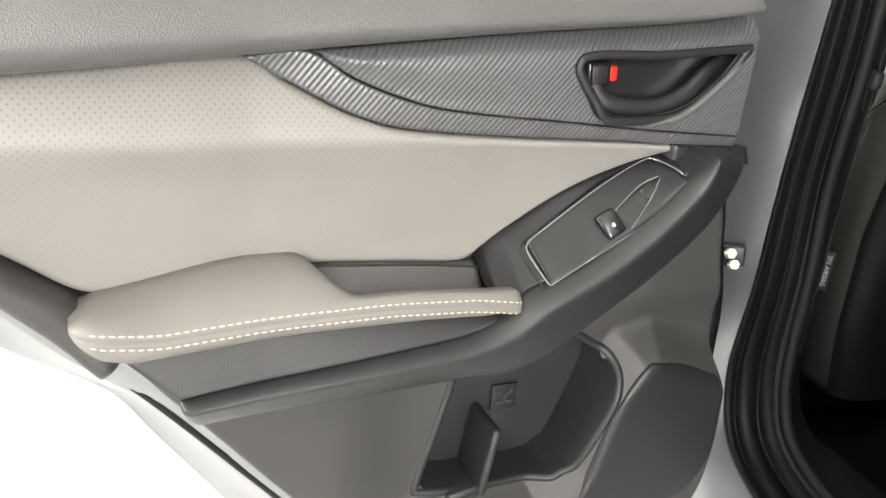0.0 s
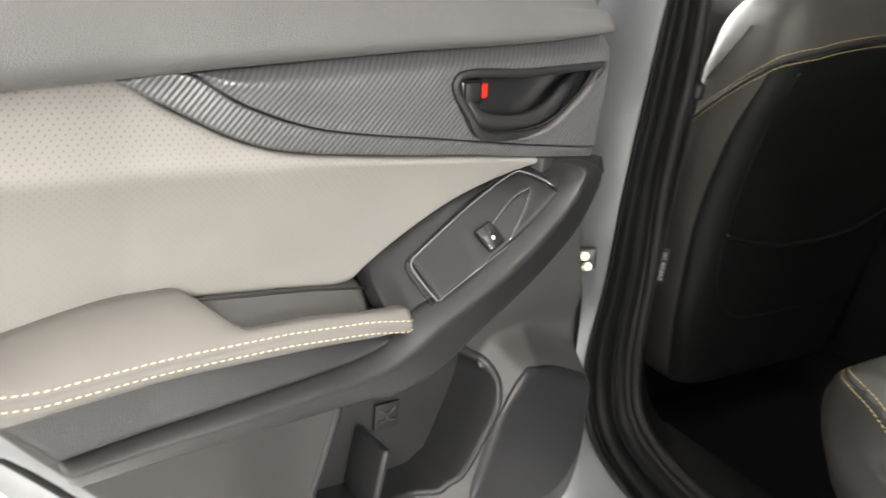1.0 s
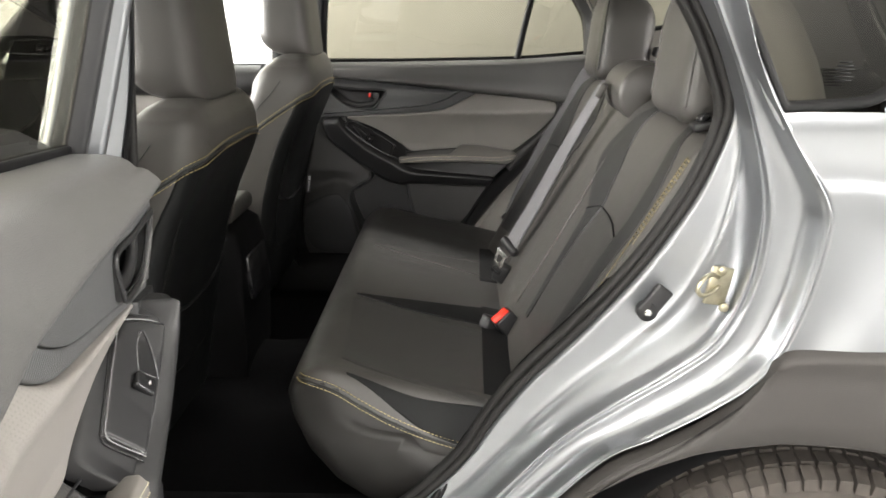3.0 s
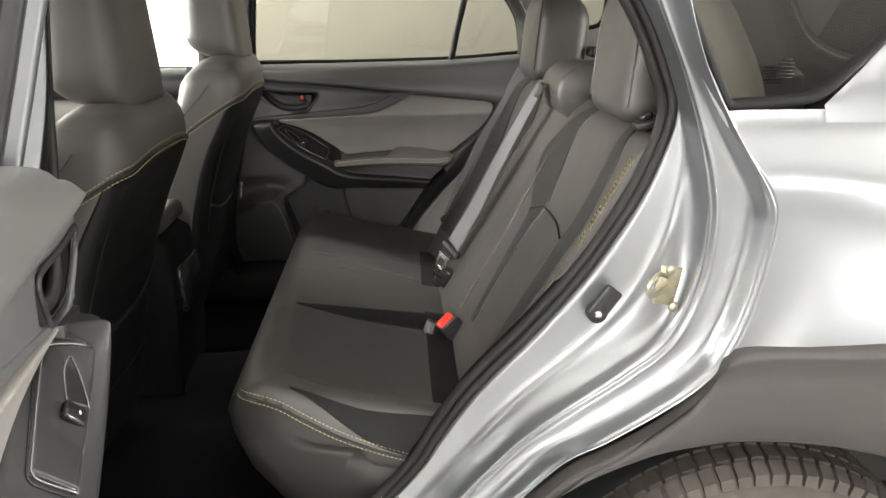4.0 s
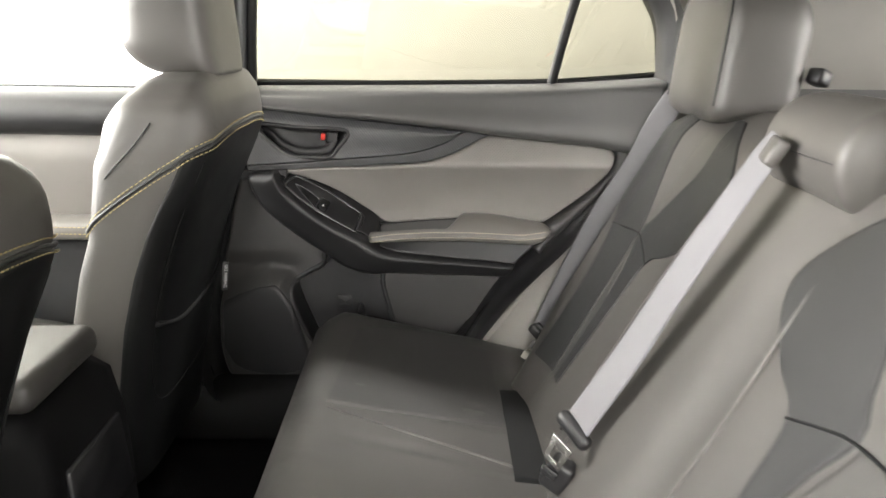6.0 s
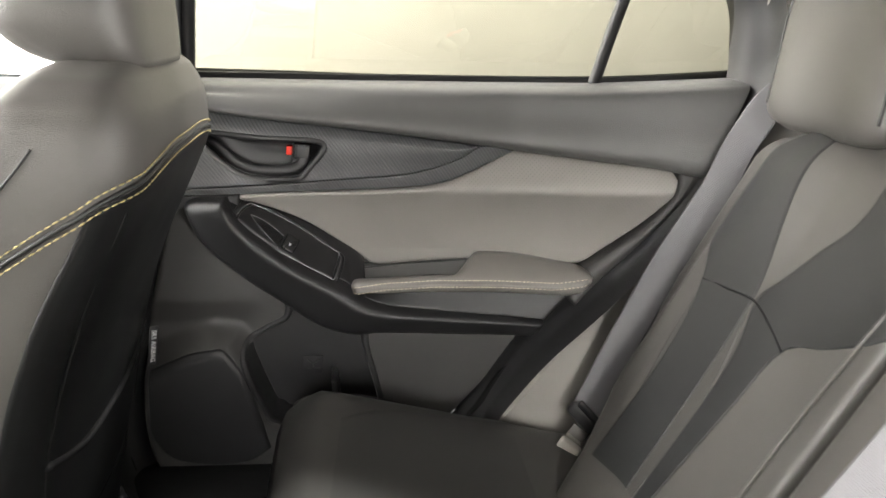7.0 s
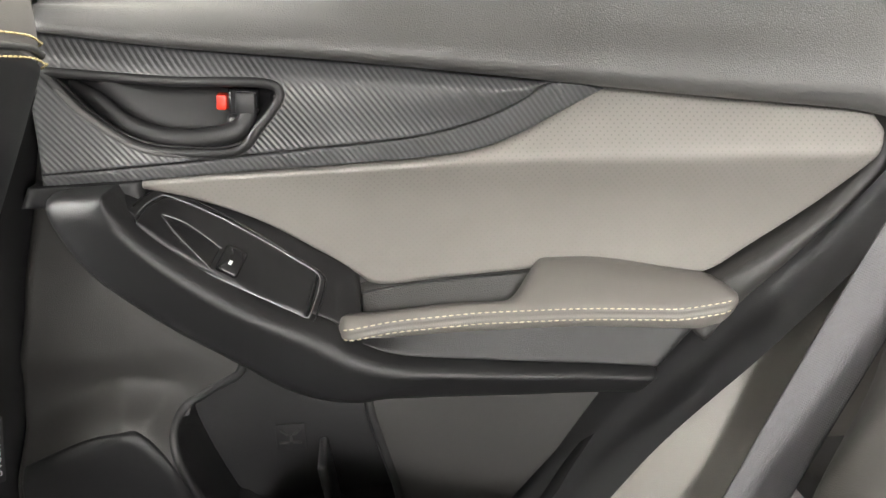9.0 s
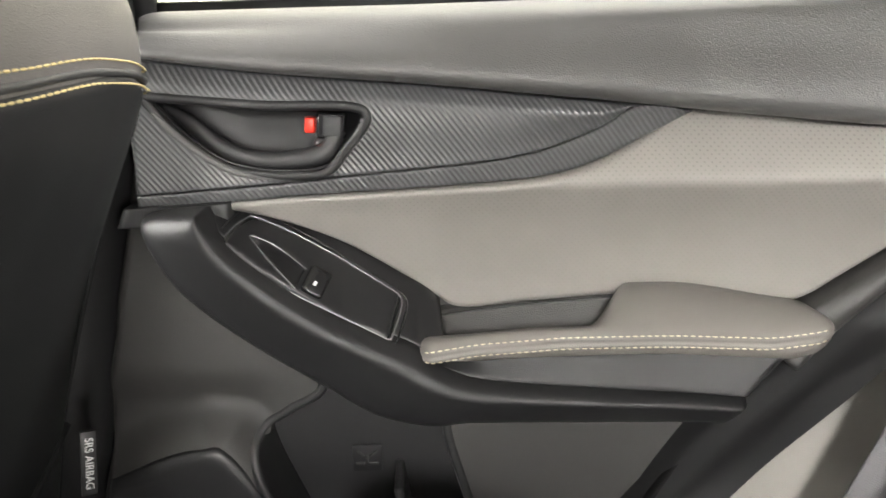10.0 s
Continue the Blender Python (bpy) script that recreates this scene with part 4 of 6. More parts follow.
def car_body():
    body = thing("car_body", "silver car body with open rear doorway and dark wheel-arch cladding", "car")
    s, r, e = opening(SEAL, -0.700), opening(RIDGE, -0.785), opening(EDGE, -0.830)

    def bead(a, c, t, y, half):
        """A pressed line that dies out towards the centre pillar, which is plain."""
        q = a * (1 - t) + c * t
        plain = float(np.interp(t + half, [-0.02, 0.10, 0.5, 1.0, 1.6, 2.05], [-0.700, -0.712, -0.742, -0.780, -0.815, -0.838]))
        w = smooth((q[:, 0] - 0.30) / 0.25)
        q[:, 1] = y * w + plain * (1 - w)
        return q
    rows = [bead(s, r, t, y, 0) for t, y in ((-0.02, -0.700), (0.03, -0.712), (0.06, -0.7165), (0.09, -0.718), (0.12, -0.7182), (0.25, -0.7195), (0.40, -0.7215), (0.50, -0.7235), (0.54, -0.7258), (0.57, -0.7295), (0.60, -0.733),
            (0.64, -0.7355), (0.70, -0.7395), (0.80, -0.750), (0.87, -0.7585), (0.905, -0.765), (0.93, -0.7745), (0.95, -0.7815), (0.97, -0.785), (0.99, -0.7855))]
    rows += [bead(r, e, t, y, 1) for t, y in ((0.0, -0.785), (0.03, -0.7833), (0.06, -0.7835), (0.09, -0.787), (0.115, -0.7905), (0.14, -0.7918), (0.18, -0.7915), (0.24, -0.7912), (0.45, -0.794), (0.66, -0.7985),
             (0.73, -0.8025), (0.79, -0.8095), (0.85, -0.820), (0.90, -0.8285), (0.94, -0.8335), (0.965, -0.8345), (0.98, -0.8375), (1.0, -0.8405), (1.03, -0.8405), (1.05, -0.838))]
    loft("door_jamb", rows, M_SILVER, body, "silver painted door jamb with pressed ridges")
    # ribbed weatherstrip over the centre pillar and the sill
    k = np.arange(len(s)) / (len(s) - 1) * (len(SEAL) - 1)
    keep = k < 11.6
    a0, a1 = s[keep], r[keep]
    inward = np.stack([0.45 - a1[:, 0], np.full(len(a1), 0.0), 0.86 - a1[:, 2]], -1)
    inward /= np.linalg.norm(inward, axis=1)[:, None]
    inward[:, 1] = -0.6
    span = (1 - smooth((k[keep] - 9.6) / 1.9))[:, None]
    rows = []
    for t, off in ((1.03, -0.004), (1.01, 0.005), (0.97, 0.010), (0.90, 0.011), (0.84, 0.007), (0.82, 0.002), (0.78, 0.002), (0.76, 0.008), (0.66, 0.012), (0.52, 0.011), (0.44, 0.006), (0.41, 0.002), (0.36, 0.002), (0.33, 0.008), (0.2, 0.011), (0.05, 0.010), (-0.05, 0.004)):
        q = a0 + (a1 - a0) * (t * (0.12 + 0.88 * span))
        q[:, 1] = np.interp(t, [-0.05, 0.10, 0.5, 1.0], [-0.698, -0.712, -0.742, -0.780])
        q[:, 1] = q[:, 1] * span[:, 0] + (-0.70 - 0.012 * t) * (1 - span[:, 0])
        rows.append(q + inward * off * (0.25 + 0.75 * span))
    loft("pillar_weatherstrip", rows, M_RUBBER, body, "ribbed black rubber weatherstrip")
    # outer quarter panel
    zs = np.linspace(1.090, 0.745, 40)
    E = spline([p for p in EDGE if p[0] > 0.9 and p[1] > 0.70], 160)
    ez, ex = E[:, 1][np.argsort(E[:, 1])], E[:, 0][np.argsort(E[:, 1])]
    rows = []
    for z in zs:
        x0 = float(np.interp(z, ez, ex)) + 0.003
        row = []
        for t in np.linspace(0, 1, 50):
            x = x0 + (1.78 - x0) * t ** 1.5
            y = -0.838 - 0.030 * float(smooth((1.07 - z) / 0.12)) * float(smooth((x - x0) / 0.25)) - 0.018 * float(smooth((0.95 - z) / 0.2)) * float(smooth((x - x0) / 0.1))
            y += 0.035 * float(smooth((z - 0.99) / 0.10)) + 0.05 * float(smooth((x - 1.45) / 0.4))
            if t == 0:
                y += 0.004
            row.append((x, y, z))
        rows.append(row)
    loft("quarter_panel", rows, M_SILVER, body, "silver painted rear quarter panel")
    # pillar between doorway and quarter glass, carried up to the roof
    rows = []
    for z in np.linspace(1.07, 1.44, 24):
        x0 = float(np.interp(z, [1.055, 1.091, 1.155, 1.32, 1.42, 1.46], [0.990, 0.962, 0.934, 0.870, 0.795, 0.755]))
        x1 = x0 + 0.014
        y = -0.822 + 0.32 * max(0, z - 1.09)
        rows.append([(x0, y - 0.004, z), (x0 + 0.006, y - 0.009, z), (x1, y - 0.006, z), (x1 + 0.004, y + 0.004, z), (x1 + 0.004, y + 0.05, z)])
    loft("rear_pillar", rows, M_SILVER, body, "silver painted rear pillar")
    # black seal round the quarter glass, and the pane
    qg = [(0.983, 1.100), (1.05, 1.104), (1.10, 1.112), (1.15, 1.148), (1.26, 1.245), (1.30, 1.32), (1.18, 1.365), (0.98, 1.37), (0.885, 1.365), (0.915, 1.27), (0.948, 1.187)]
    c = spline(qg + [qg[0]], 121)[:-1]
    mid = c.mean(0)
    rows = []
    for k, dy in ((1.06, 0.004), (1.055, -0.008), (1.02, -0.011), (0.985, -0.008), (0.97, 0.008)):
        q = mid + (c - mid) * k
        rows.append([(x, -0.815 + 0.32 * max(0, z - 1.09) + dy, z) for x, z in q])
    qs = loft("quarter_window", rows, M_RUBBER, body, "black framed rear quarter window", wrap=True)
    q = mid + (c - mid) * 0.99
    ring_ = [(x, -0.812 + 0.32 * max(0, z - 1.09), z) for x, z in q]
    pane = put("pane", to_mesh("pane", ring_, [tuple(range(len(ring_)))], False), M_DARKGLASS, qs, "dark tinted glass")
    pane.visible_shadow = False
    # small print on the pane
    for i in range(6):
        w = (0.020, 0.024, 0.018, 0.024, 0.022, 0.016)[i]
        block("print_bar", (w, 0.001, 0.0016), pose(1.052, -0.8135, 1.132 + 0.0046 * i), M_RUBBER, qs, bevel=0)
    # skin behind and above the glass
    rows = []
    for t in np.linspace(0, 1, 16):
        row = []
        for u in np.linspace(0, 1, 20):
            a = np.array([1.12 + 0.66 * u, 1.07])
            b = np.array([0.86 + 0.75 * u, 1.46])
            p = a * (1 - t) + b * t
            x = max(p[0], float(np.interp(p[1], [1.07, 1.095, 1.135, 1.24, 1.32, 1.37, 1.38, 1.46], [1.12, 1.115, 1.162, 1.272, 1.315, 1.29, 0.9, 0.86])))
            x = x if p[1] < 1.375 else p[0]
            row.append((x, -0.806 + 0.32 * max(0, p[1] - 1.09) + 0.05 * float(smooth((x - 1.4) / 0.4)), p[1]))
        rows.append(row)
    loft("rear_side_skin", rows, M_SILVER, body, "silver painted skin behind the quarter glass")
    # wheel-arch cladding
    top = [(0.56, 0.34), (0.66, 0.455), (0.773, 0.573), (0.846, 0.614), (0.920, 0.658), (0.982, 0.712), (0.998, 0.742), (1.014, 0.763), (1.06, 0.771), (1.14, 0.779), (1.30, 0.785), (1.45, 0.74), (1.55, 0.60), (1.62, 0.45)]
    low = [(0.60, 0.22), (0.66, 0.42), (0.716, 0.520), (0.780, 0.566), (0.834, 0.592), (0.911, 0.616), (0.97, 0.626), (1.028, 0.632), (1.159, 0.634), (1.28, 0.60), (1.38, 0.50), (1.44, 0.38)]
    ca, cb = spline(top, 80), spline(low, 80)
    rows = []
    for t, dy in ((0.0, 0.014), (0.02, -0.004), (0.06, -0.012), (0.10, -0.014), (0.14, -0.012), (0.35, -0.020), (0.7, -0.026), (0.93, -0.026), (0.985, -0.018), (1.0, -0.004), (1.0, 0.12)):
        q = ca * (1 - t) + cb * t
        rows.append([(x, -0.848 + dy - 0.046 * float(smooth((x - 1.0) / 0.25)), z) for x, z in q])
    loft("arch_cladding", rows, M_CLAD, body, "matt dark grey wheel-arch cladding")
    # wheel housing
    rows = []
    for y in (-0.86, -0.78, -0.66, -0.55):
        rows.append([(1.09 + 0.40 * math.cos(a), y, 0.235 + 0.405 * math.sin(a)) for a in np.linspace(-0.2, math.pi + 0.2, 40)])
    loft("wheel_housing", rows, M_BLACK, body, "black wheel housing liner")
    rows = [[(1.09 + k * 0.40 * math.cos(a), -0.55, 0.235 + k * 0.405 * math.sin(a)) for a in np.linspace(-0.2, math.pi + 0.2, 40)] for k in (1.0, 0.02)]
    loft("housing_back", rows, M_BLACK, body, "black wheel housing back")
    # door seals of both doorways
    for side in (-1, 1):
        q = opening(SEAL if side < 0 else SEAL_FAR, 0.0, 150)
        if side > 0:
            tube("doorway_seal", [(x - 0.004, side * 0.708, z) for x, _, z in q[::3]], 0.010, M_RUBBER, body, "black rubber doorway seal", n=8, steps=150)
        else:
            # two soft ribs side by side, the light on them put in as greyer rubber
            for deep, y, rad in ((0.004, 0.711, 0.0075), (0.017, 0.704, 0.0085)):
                path = []
                for x, _, z in q[::3]:
                    u = Vector((0.45 - x, 0, 0.86 - z)).normalized()
                    path.append((x + u.x * deep, side * y, z + u.z * deep))
                tube("doorway_seal", path, rad, M_SEALRIB_LIT, body, "soft black doorway seal, greyed for the light on it", n=10, steps=150)
    # inner garnish along both doorways
    for side in (-1, 1):
        rows = []
        q = opening(SEAL if side < 0 else SEAL_FAR, 0.0)
        d = np.stack([0.45 - q[:, 0], np.zeros(len(q)), 0.86 - q[:, 2]], -1)
        d /= np.linalg.norm(d, axis=1)[:, None]
        wide = np.where(q[:, 0] < 0.3, np.interp(q[:, 2], [0.60, 0.80], [0.020, 0.046]), np.where((q[:, 0] > 0.55) & (side > 0), 0.022, 0.014))[:, None]
        for k, y in ((1.0, 0.752), (0.8, 0.712), (0.4, 0.700), (0.0, 0.692), (-0.4, 0.680), (-0.5, 0.640)) if side > 0 else ((-0.2, 0.702), (0.05, 0.690), (0.12, 0.665), (0.14, 0.640)):
            p = q + d * (wide if side > 0 else 0.03) * k
            rows.append([(a[0], side * (y + (0.8 * bow(a[0]) if side > 0 else 0)), a[2]) for a in p])
        if side < 0:
            rows = [[(x, y + (-0.70 - y) * 0.9 * float(smooth((z - 0.93) / 0.08)) * float(smooth((x - 0.5) / 0.2)), z) for x, y, z in row] for row in rows]
            rows = [[(x - g * 0.046 * float(smooth((0.35 - x) / 0.15)) * float(smooth((1.30 - z) / 0.2)), y, z) for x, y, z in row] for g, row in zip((0.0, 0.75, 1.0, 1.0), rows)]
        # the far side takes a paler, shinier plastic for the light on it
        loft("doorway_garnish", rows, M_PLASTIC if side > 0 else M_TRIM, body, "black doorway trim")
    # sill tread plate and rocker
    rows = [[(x, y, z) for x in np.linspace(-1.2, 0.62, 30)] for y, z in ((-0.60, 0.335), (-0.66, 0.362), (-0.70, 0.365), (-0.74, 0.345), (-0.80, 0.30), (-0.845, 0.26), (-0.855, 0.20), (-0.83, 0.12), (-0.6, 0.10))]
    loft("rocker_panel", rows, M_SILVER, body, "silver painted sill")
    block("sill_cover", (0.56, 0.075, 0.012), pose(0.28, -0.655, 0.366, 4, 0, 0), M_TRIM, body, "black sill cover", bevel=0.004)
    # door check fixing on the centre pillar
    chk = block("door_check", (0.014, 0.030, 0.030), pose(0.010, -0.812, 0.694, 0, 0, -30), M_BLACK, body, "black door check bracket", bevel=0.003)
    for dx, dz in ((0.006, 0.004), (0.0, -0.012)):
        bm = bmesh.new()
        bmesh.ops.create_cone(bm, cap_ends=True, segments=6, radius1=0.0075, radius2=0.0065, depth=0.010)
        bmesh.ops.transform(bm, matrix=pose(0.023, -0.818 - dx, 0.698 + dz, 0, 70, -15), verts=bm.verts)
        part("check_bolt", bm, M_ZINC, chk, "plated hexagon bolt", shade=False)
    # striker, bracket with bolt, sealant mark
    st = block("striker", (0.036, 0.006, 0.058), pose(0.936, -0.772, 0.836, 0, 12, 14), M_ZINC, body, "yellow zinc door striker", bevel=0.003)
    tube("striker_loop", [(0.934, -0.774, 0.850), (0.918, -0.792, 0.860), (0.900, -0.812, 0.858), (0.893, -0.816, 0.846), (0.902, -0.808, 0.834), (0.920, -0.790, 0.832), (0.936, -0.774, 0.836)], 0.0034, M_ZINC, st, "wire loop", n=8)
    for dx, dz in ((0.002, 0.026), (0.010, -0.030)):
        bm = bmesh.new()
        bmesh.ops.create_cone(bm, cap_ends=True, segments=18, radius1=0.0075, radius2=0.006, depth=0.004)
        bmesh.ops.transform(bm, matrix=pose(0.936 + dx, -0.777, 0.834 + dz, 90, 0, 0), verts=bm.verts)
        part("striker_screw", bm, M_ZINC, st, "domed screw")
    br = block("bracket", (0.030, 0.010, 0.052), pose(0.853, -0.748, 0.802, 0, 38, 8), M_BLACK, body, "black plastic guide bracket", bevel=0.004, segments=3)
    bm = bmesh.new()
    bmesh.ops.create_cone(bm, cap_ends=True, segments=20, radius1=0.016, radius2=0.015, depth=0.012)
    bmesh.ops.transform(bm, matrix=pose(0.842, -0.748, 0.787, 90, 0, 0), verts=bm.verts)
    part("bracket_boss", bm, M_BLACK, br, "round boss")
    bm = bmesh.new()
    bmesh.ops.create_cone(bm, cap_ends=True, segments=16, radius1=0.0065, radius2=0.005, depth=0.006)
    bmesh.ops.transform(bm, matrix=pose(0.842, -0.756, 0.787, 90, 0, 0), verts=bm.verts)
    part("bracket_bolt", bm, M_METAL, br, "bright bolt head")
    tube("sealant_mark", [(0.700, -0.7345, 0.582), (0.712, -0.7375, 0.595), (0.728, -0.7395, 0.612)], [0.0032, 0.004, 0.001], M_MARK, body, "pale dab of sealant", n=6, squash=0.3)
    # roof, lining and screens
    rows = []
    for y in np.linspace(-0.70, 0.70, 25):
        k = 1 - (y / 0.70) ** 2
        rows.append([(x, y, 1.40 + 0.07 * math.sqrt(max(0, k)) + 0.02 * math.sin((x + 0.9) / 2.6 * math.pi)) for x in np.linspace(-0.62, 1.72, 24)])
    loft("roof", rows, M_SILVER, body, "silver painted roof")
    rows = []
    for y in np.linspace(-0.69, 0.69, 25):
        k = 1 - (y / 0.69) ** 2
        rows.append([(x, y, 1.375 + 0.05 * math.sqrt(max(0, k))) for x in np.linspace(-0.60, 1.62, 24)])
    loft("headliner", rows, M_LINER, body, "pale grey fabric headliner")
    rows = [[(-1.32 + 0.72 * t, y * (0.95 - 0.15 * t), 0.99 + 0.43 * t - 0.03 * (y / 0.7) ** 2) for y in np.linspace(-0.74, 0.74, 16)] for t in np.linspace(0, 1, 10)]
    loft("windscreen", rows, M_CLEAR, body, "clear windscreen").visible_shadow = False
    rows = [[(1.86 - 0.22 * t, y * (0.9 - 0.08 * t), 1.02 + 0.38 * t) for y in np.linspace(-0.72, 0.72, 16)] for t in np.linspace(0, 1, 8)]
    loft("rear_screen", rows, M_TINT, body, "tinted tailgate glass").visible_shadow = False
    rows = []
    for hy, hz, dx in ((0.72, 0.27, -0.004), (0.70, 0.25, -0.02), (0.60, 0.175, -0.028), (0.555, 0.145, -0.022), (0.545, 0.138, -0.004)):
        row = []
        for a in np.linspace(0, 2 * math.pi, 72, endpoint=False):
            ca, sa = math.cos(a), math.sin(a)
            z = 1.215 + hz * abs(sa) ** 0.55 * (1 if sa > 0 else -1)
            row.append((1.86 - 0.579 * (z - 1.02) + dx, hy * abs(ca) ** 0.55 * (1 if ca > 0 else -1), z))
        rows.append(row)
    loft("tailgate_frame", rows, M_CARGO, body, "dark frame round the tailgate glass", wrap=True)
    rows = [[(1.87, y, z) for y in np.linspace(-0.78, 0.78, 10)] for z in np.linspace(0.25, 1.03, 8)]
    loft("tailgate_trim", rows, M_CARGO, body, "dark tailgate trim")
    rows = [[(x, y, z) for x in np.linspace(-1.2, 0.60, 20)] for y, z in ((0.58, 0.33), (0.64, 0.385), (0.685, 0.418), (0.70, 0.424), (0.722, 0.420), (0.74, 0.40), (0.74, 0.10))]
    loft("inner_sill", rows, M_TRIM, body, "black sill trim")
    # floor with tunnel
    rows = []
    for x in np.linspace(-1.35, 0.78, 30):
        rows.append([(x, y, 0.30 + 0.085 * math.exp(-(y / 0.13) ** 4) + 0.02 * float(smooth((x - 0.1) / 0.2)) + 0.05 * float(smooth((abs(y) - 0.60) / 0.08))) for y in np.linspace(-0.72, 0.72, 60)])
    loft("cabin_carpet", rows, M_CARPET, body, "black carpet over the cabin floor")
    block("firewall", (0.04, 1.48, 0.80), pose(-1.36, 0, 0.66), M_BLACK, body, bevel=0)
    block("bulkhead", (0.03, 1.30, 0.25), pose(0.80, 0, 0.39), M_BLACK, body, bevel=0)
    # luggage space
    block("cargo_floor", (1.10, 1.25, 0.03), pose(1.33, 0, 0.62), M_CARGO, body, bevel=0.004)
    for side in (-1, 1):
        rows = []
        for z in np.linspace(0.40, 1.07, 16):
            rows.append([((0.90 if side > 0 else 1.03) + (0.98 if side > 0 else 0.85) * t, side * (0.63 + 0.05 * float(smooth((z - 0.8) / 0.25))), z) for t in np.linspace(0, 1, 12)])
        loft("cargo_side_trim", rows, M_CARGO, body, "dark luggage side trim")
    block("parcel_cover_hook", (0.028, 0.03, 0.026), pose(1.082, 0.30, 1.112, 0, 20, 20), M_BLACK, body, "small black knob", bevel=0.006)
    # right rear quarter: trim by the seat, pillar lining, small side glass
    rows = []
    for t in np.linspace(0, 1, 26):
        a = spline([(p[0], p[1]) for p in SEAL_FAR[12:20]], 26)[int(round(t * 25))]
        rows.append([(a[0] + dx, y, a[1] + dz) for dx, y, dz in ((0.0, 0.700, 0), (0.006, 0.690, 0), (0.016, 0.679, 0), (0.030, 0.667, -0.001), (0.048, 0.655, -0.003), (0.070, 0.645, -0.006), (0.10, 0.638, -0.010), (0.14, 0.634, -0.013), (0.22, 0.63, -0.02))])
    for side in (1, -1):
        # one trim in two tones: lit on the far side, shaded on the near
        loft("seat_side_trim", [[(x, side * (y + 0.6 * bow(row[0][0])), z) for x, y, z in row] for row in rows], M_SIDETRIM if side > 0 else M_TRIM, body, "grey side trim, paler for the light on it" if side > 0 else "grey side trim, darkened for its shade")
    for side in (1, -1):
        rows = []
        for z in np.linspace(1.06, 1.40, 12):
            x0 = float(np.interp(z, [1.06, 1.14, 1.223, 1.33, 1.40], [0.985, 0.968, 0.930, 0.85, 0.75] if side < 0 else [0.972, 0.972, 0.952, 0.87, 0.75]))
            y = side * (0.672 - 0.25 * (z - 1.06))
            rows.append([(x0, y + side * 0.012, z), (x0 + 0.012, y, z), (x0 + 0.06, y - side * 0.012, z), (x0 + 0.105, y - side * 0.010, z), (x0 + 0.115, y + side * 0.02, z)])
        # light on the far lining is put into its colour
        loft("pillar_trim", rows, M_PILLAR if side > 0 else M_SIDETRIM, body, "grey pillar lining, paler for the light on it" if side > 0 else "grey pillar lining")
        rows = [[(x, side * (0.76 - 0.25 * (z - 1.06)), z) for x in np.linspace(-1.0, 0.06, 3)] for z in (1.37, 1.42)]
        loft("roof_rail", rows, M_SILVER, body, "silver roof rail")
    wall_y = lambda z: 0.705 - 0.25 * (z - 1.06)
    rows = [[(1.0 + 0.205 * u, wall_y(z), z) for u in np.linspace(0, 1, 6)] for z in np.linspace(1.165, 1.40, 8)]
    loft("side_pane", rows, M_TINT, body, "tinted quarter glass").visible_shadow = False
    rows = [[(1.0 + 0.36 * u, wall_y(z) - 0.004, z) for u in np.linspace(0, 1, 8)] for z in np.linspace(1.05, 1.166, 5)]
    loft("quarter_trim", rows, M_SIDETRIM, body, "taupe trim below the quarter glass")
    tube("pane_rim", [(x, wall_y(z) - 0.006, z) for x, z in ((1.0, 1.166), (1.10, 1.166), (1.165, 1.168), (1.192, 1.180), (1.203, 1.215), (1.205, 1.30), (1.20, 1.40))], 0.007, M_RUBBER, body, "dark rim of the quarter glass", n=8)
    rows = [[(1.20 + 0.6 * u, wall_y(z) - 0.004 - 0.04 * u, z) for u in np.linspace(0, 1, 8)] for z in np.linspace(1.05, 1.42, 8)]
    loft("tail_pillar_trim", rows, M_SIDETRIM, body, "taupe tail pillar lining")
    for side in (1, -1):
        rows = [[(x, side * (0.672 - 0.012 * float(smooth((z - 0.45) / 0.15))), z) for x in np.linspace(float(np.interp(z, [0.28, 0.45, 0.565, 0.741], [0.50, 0.545, 0.63, 0.775])), 0.98, 12)] for z in np.linspace(0.28, 0.75, 14)]
        # far side coloured as lit, near side as shaded
        loft("wheelhouse_trim", rows, M_SIDETRIM if side > 0 else M_TRIM, body, "grey trim beside the bench, paler for the light on it" if side > 0 else "grey trim beside the bench, darkened for its shade")
    # centre pillars inside
    for side in (-1, 1):
        rows = []
        for z in np.linspace(0.36, 1.40, 30):
            x1 = float(np.interp(z, [0.36, 0.50, 0.65, 0.80, 0.97, 1.13, 1.30, 1.40], [0.04, 0.0, 0.012, 0.02, 0.05, 0.065, 0.085, 0.10])) - 0.004
            if side < 0:
                x1 -= 0.048 * float(smooth((1.30 - z) / 0.2))
            w = 0.16 - 0.06 * float(smooth((z - 0.6) / 0.5))
            y = 0.700 - 0.16 * max(0, z - 1.0)
            rows.append([(x1, side * (y + (0.012 if side > 0 else -0.004)), z), (x1 - 0.006, side * (y - 0.010), z), (x1 - 0.03, side * (y - 0.028), z), (x1 - w + 0.03, side * (y - 0.028), z), (x1 - w, side * (y + 0.01), z), (x1 - w, side * (y + 0.06), z)])
        loft("centre_pillar", rows, M_TRIM, body, "dark centre pillar lining")
    return body


car = car_body()


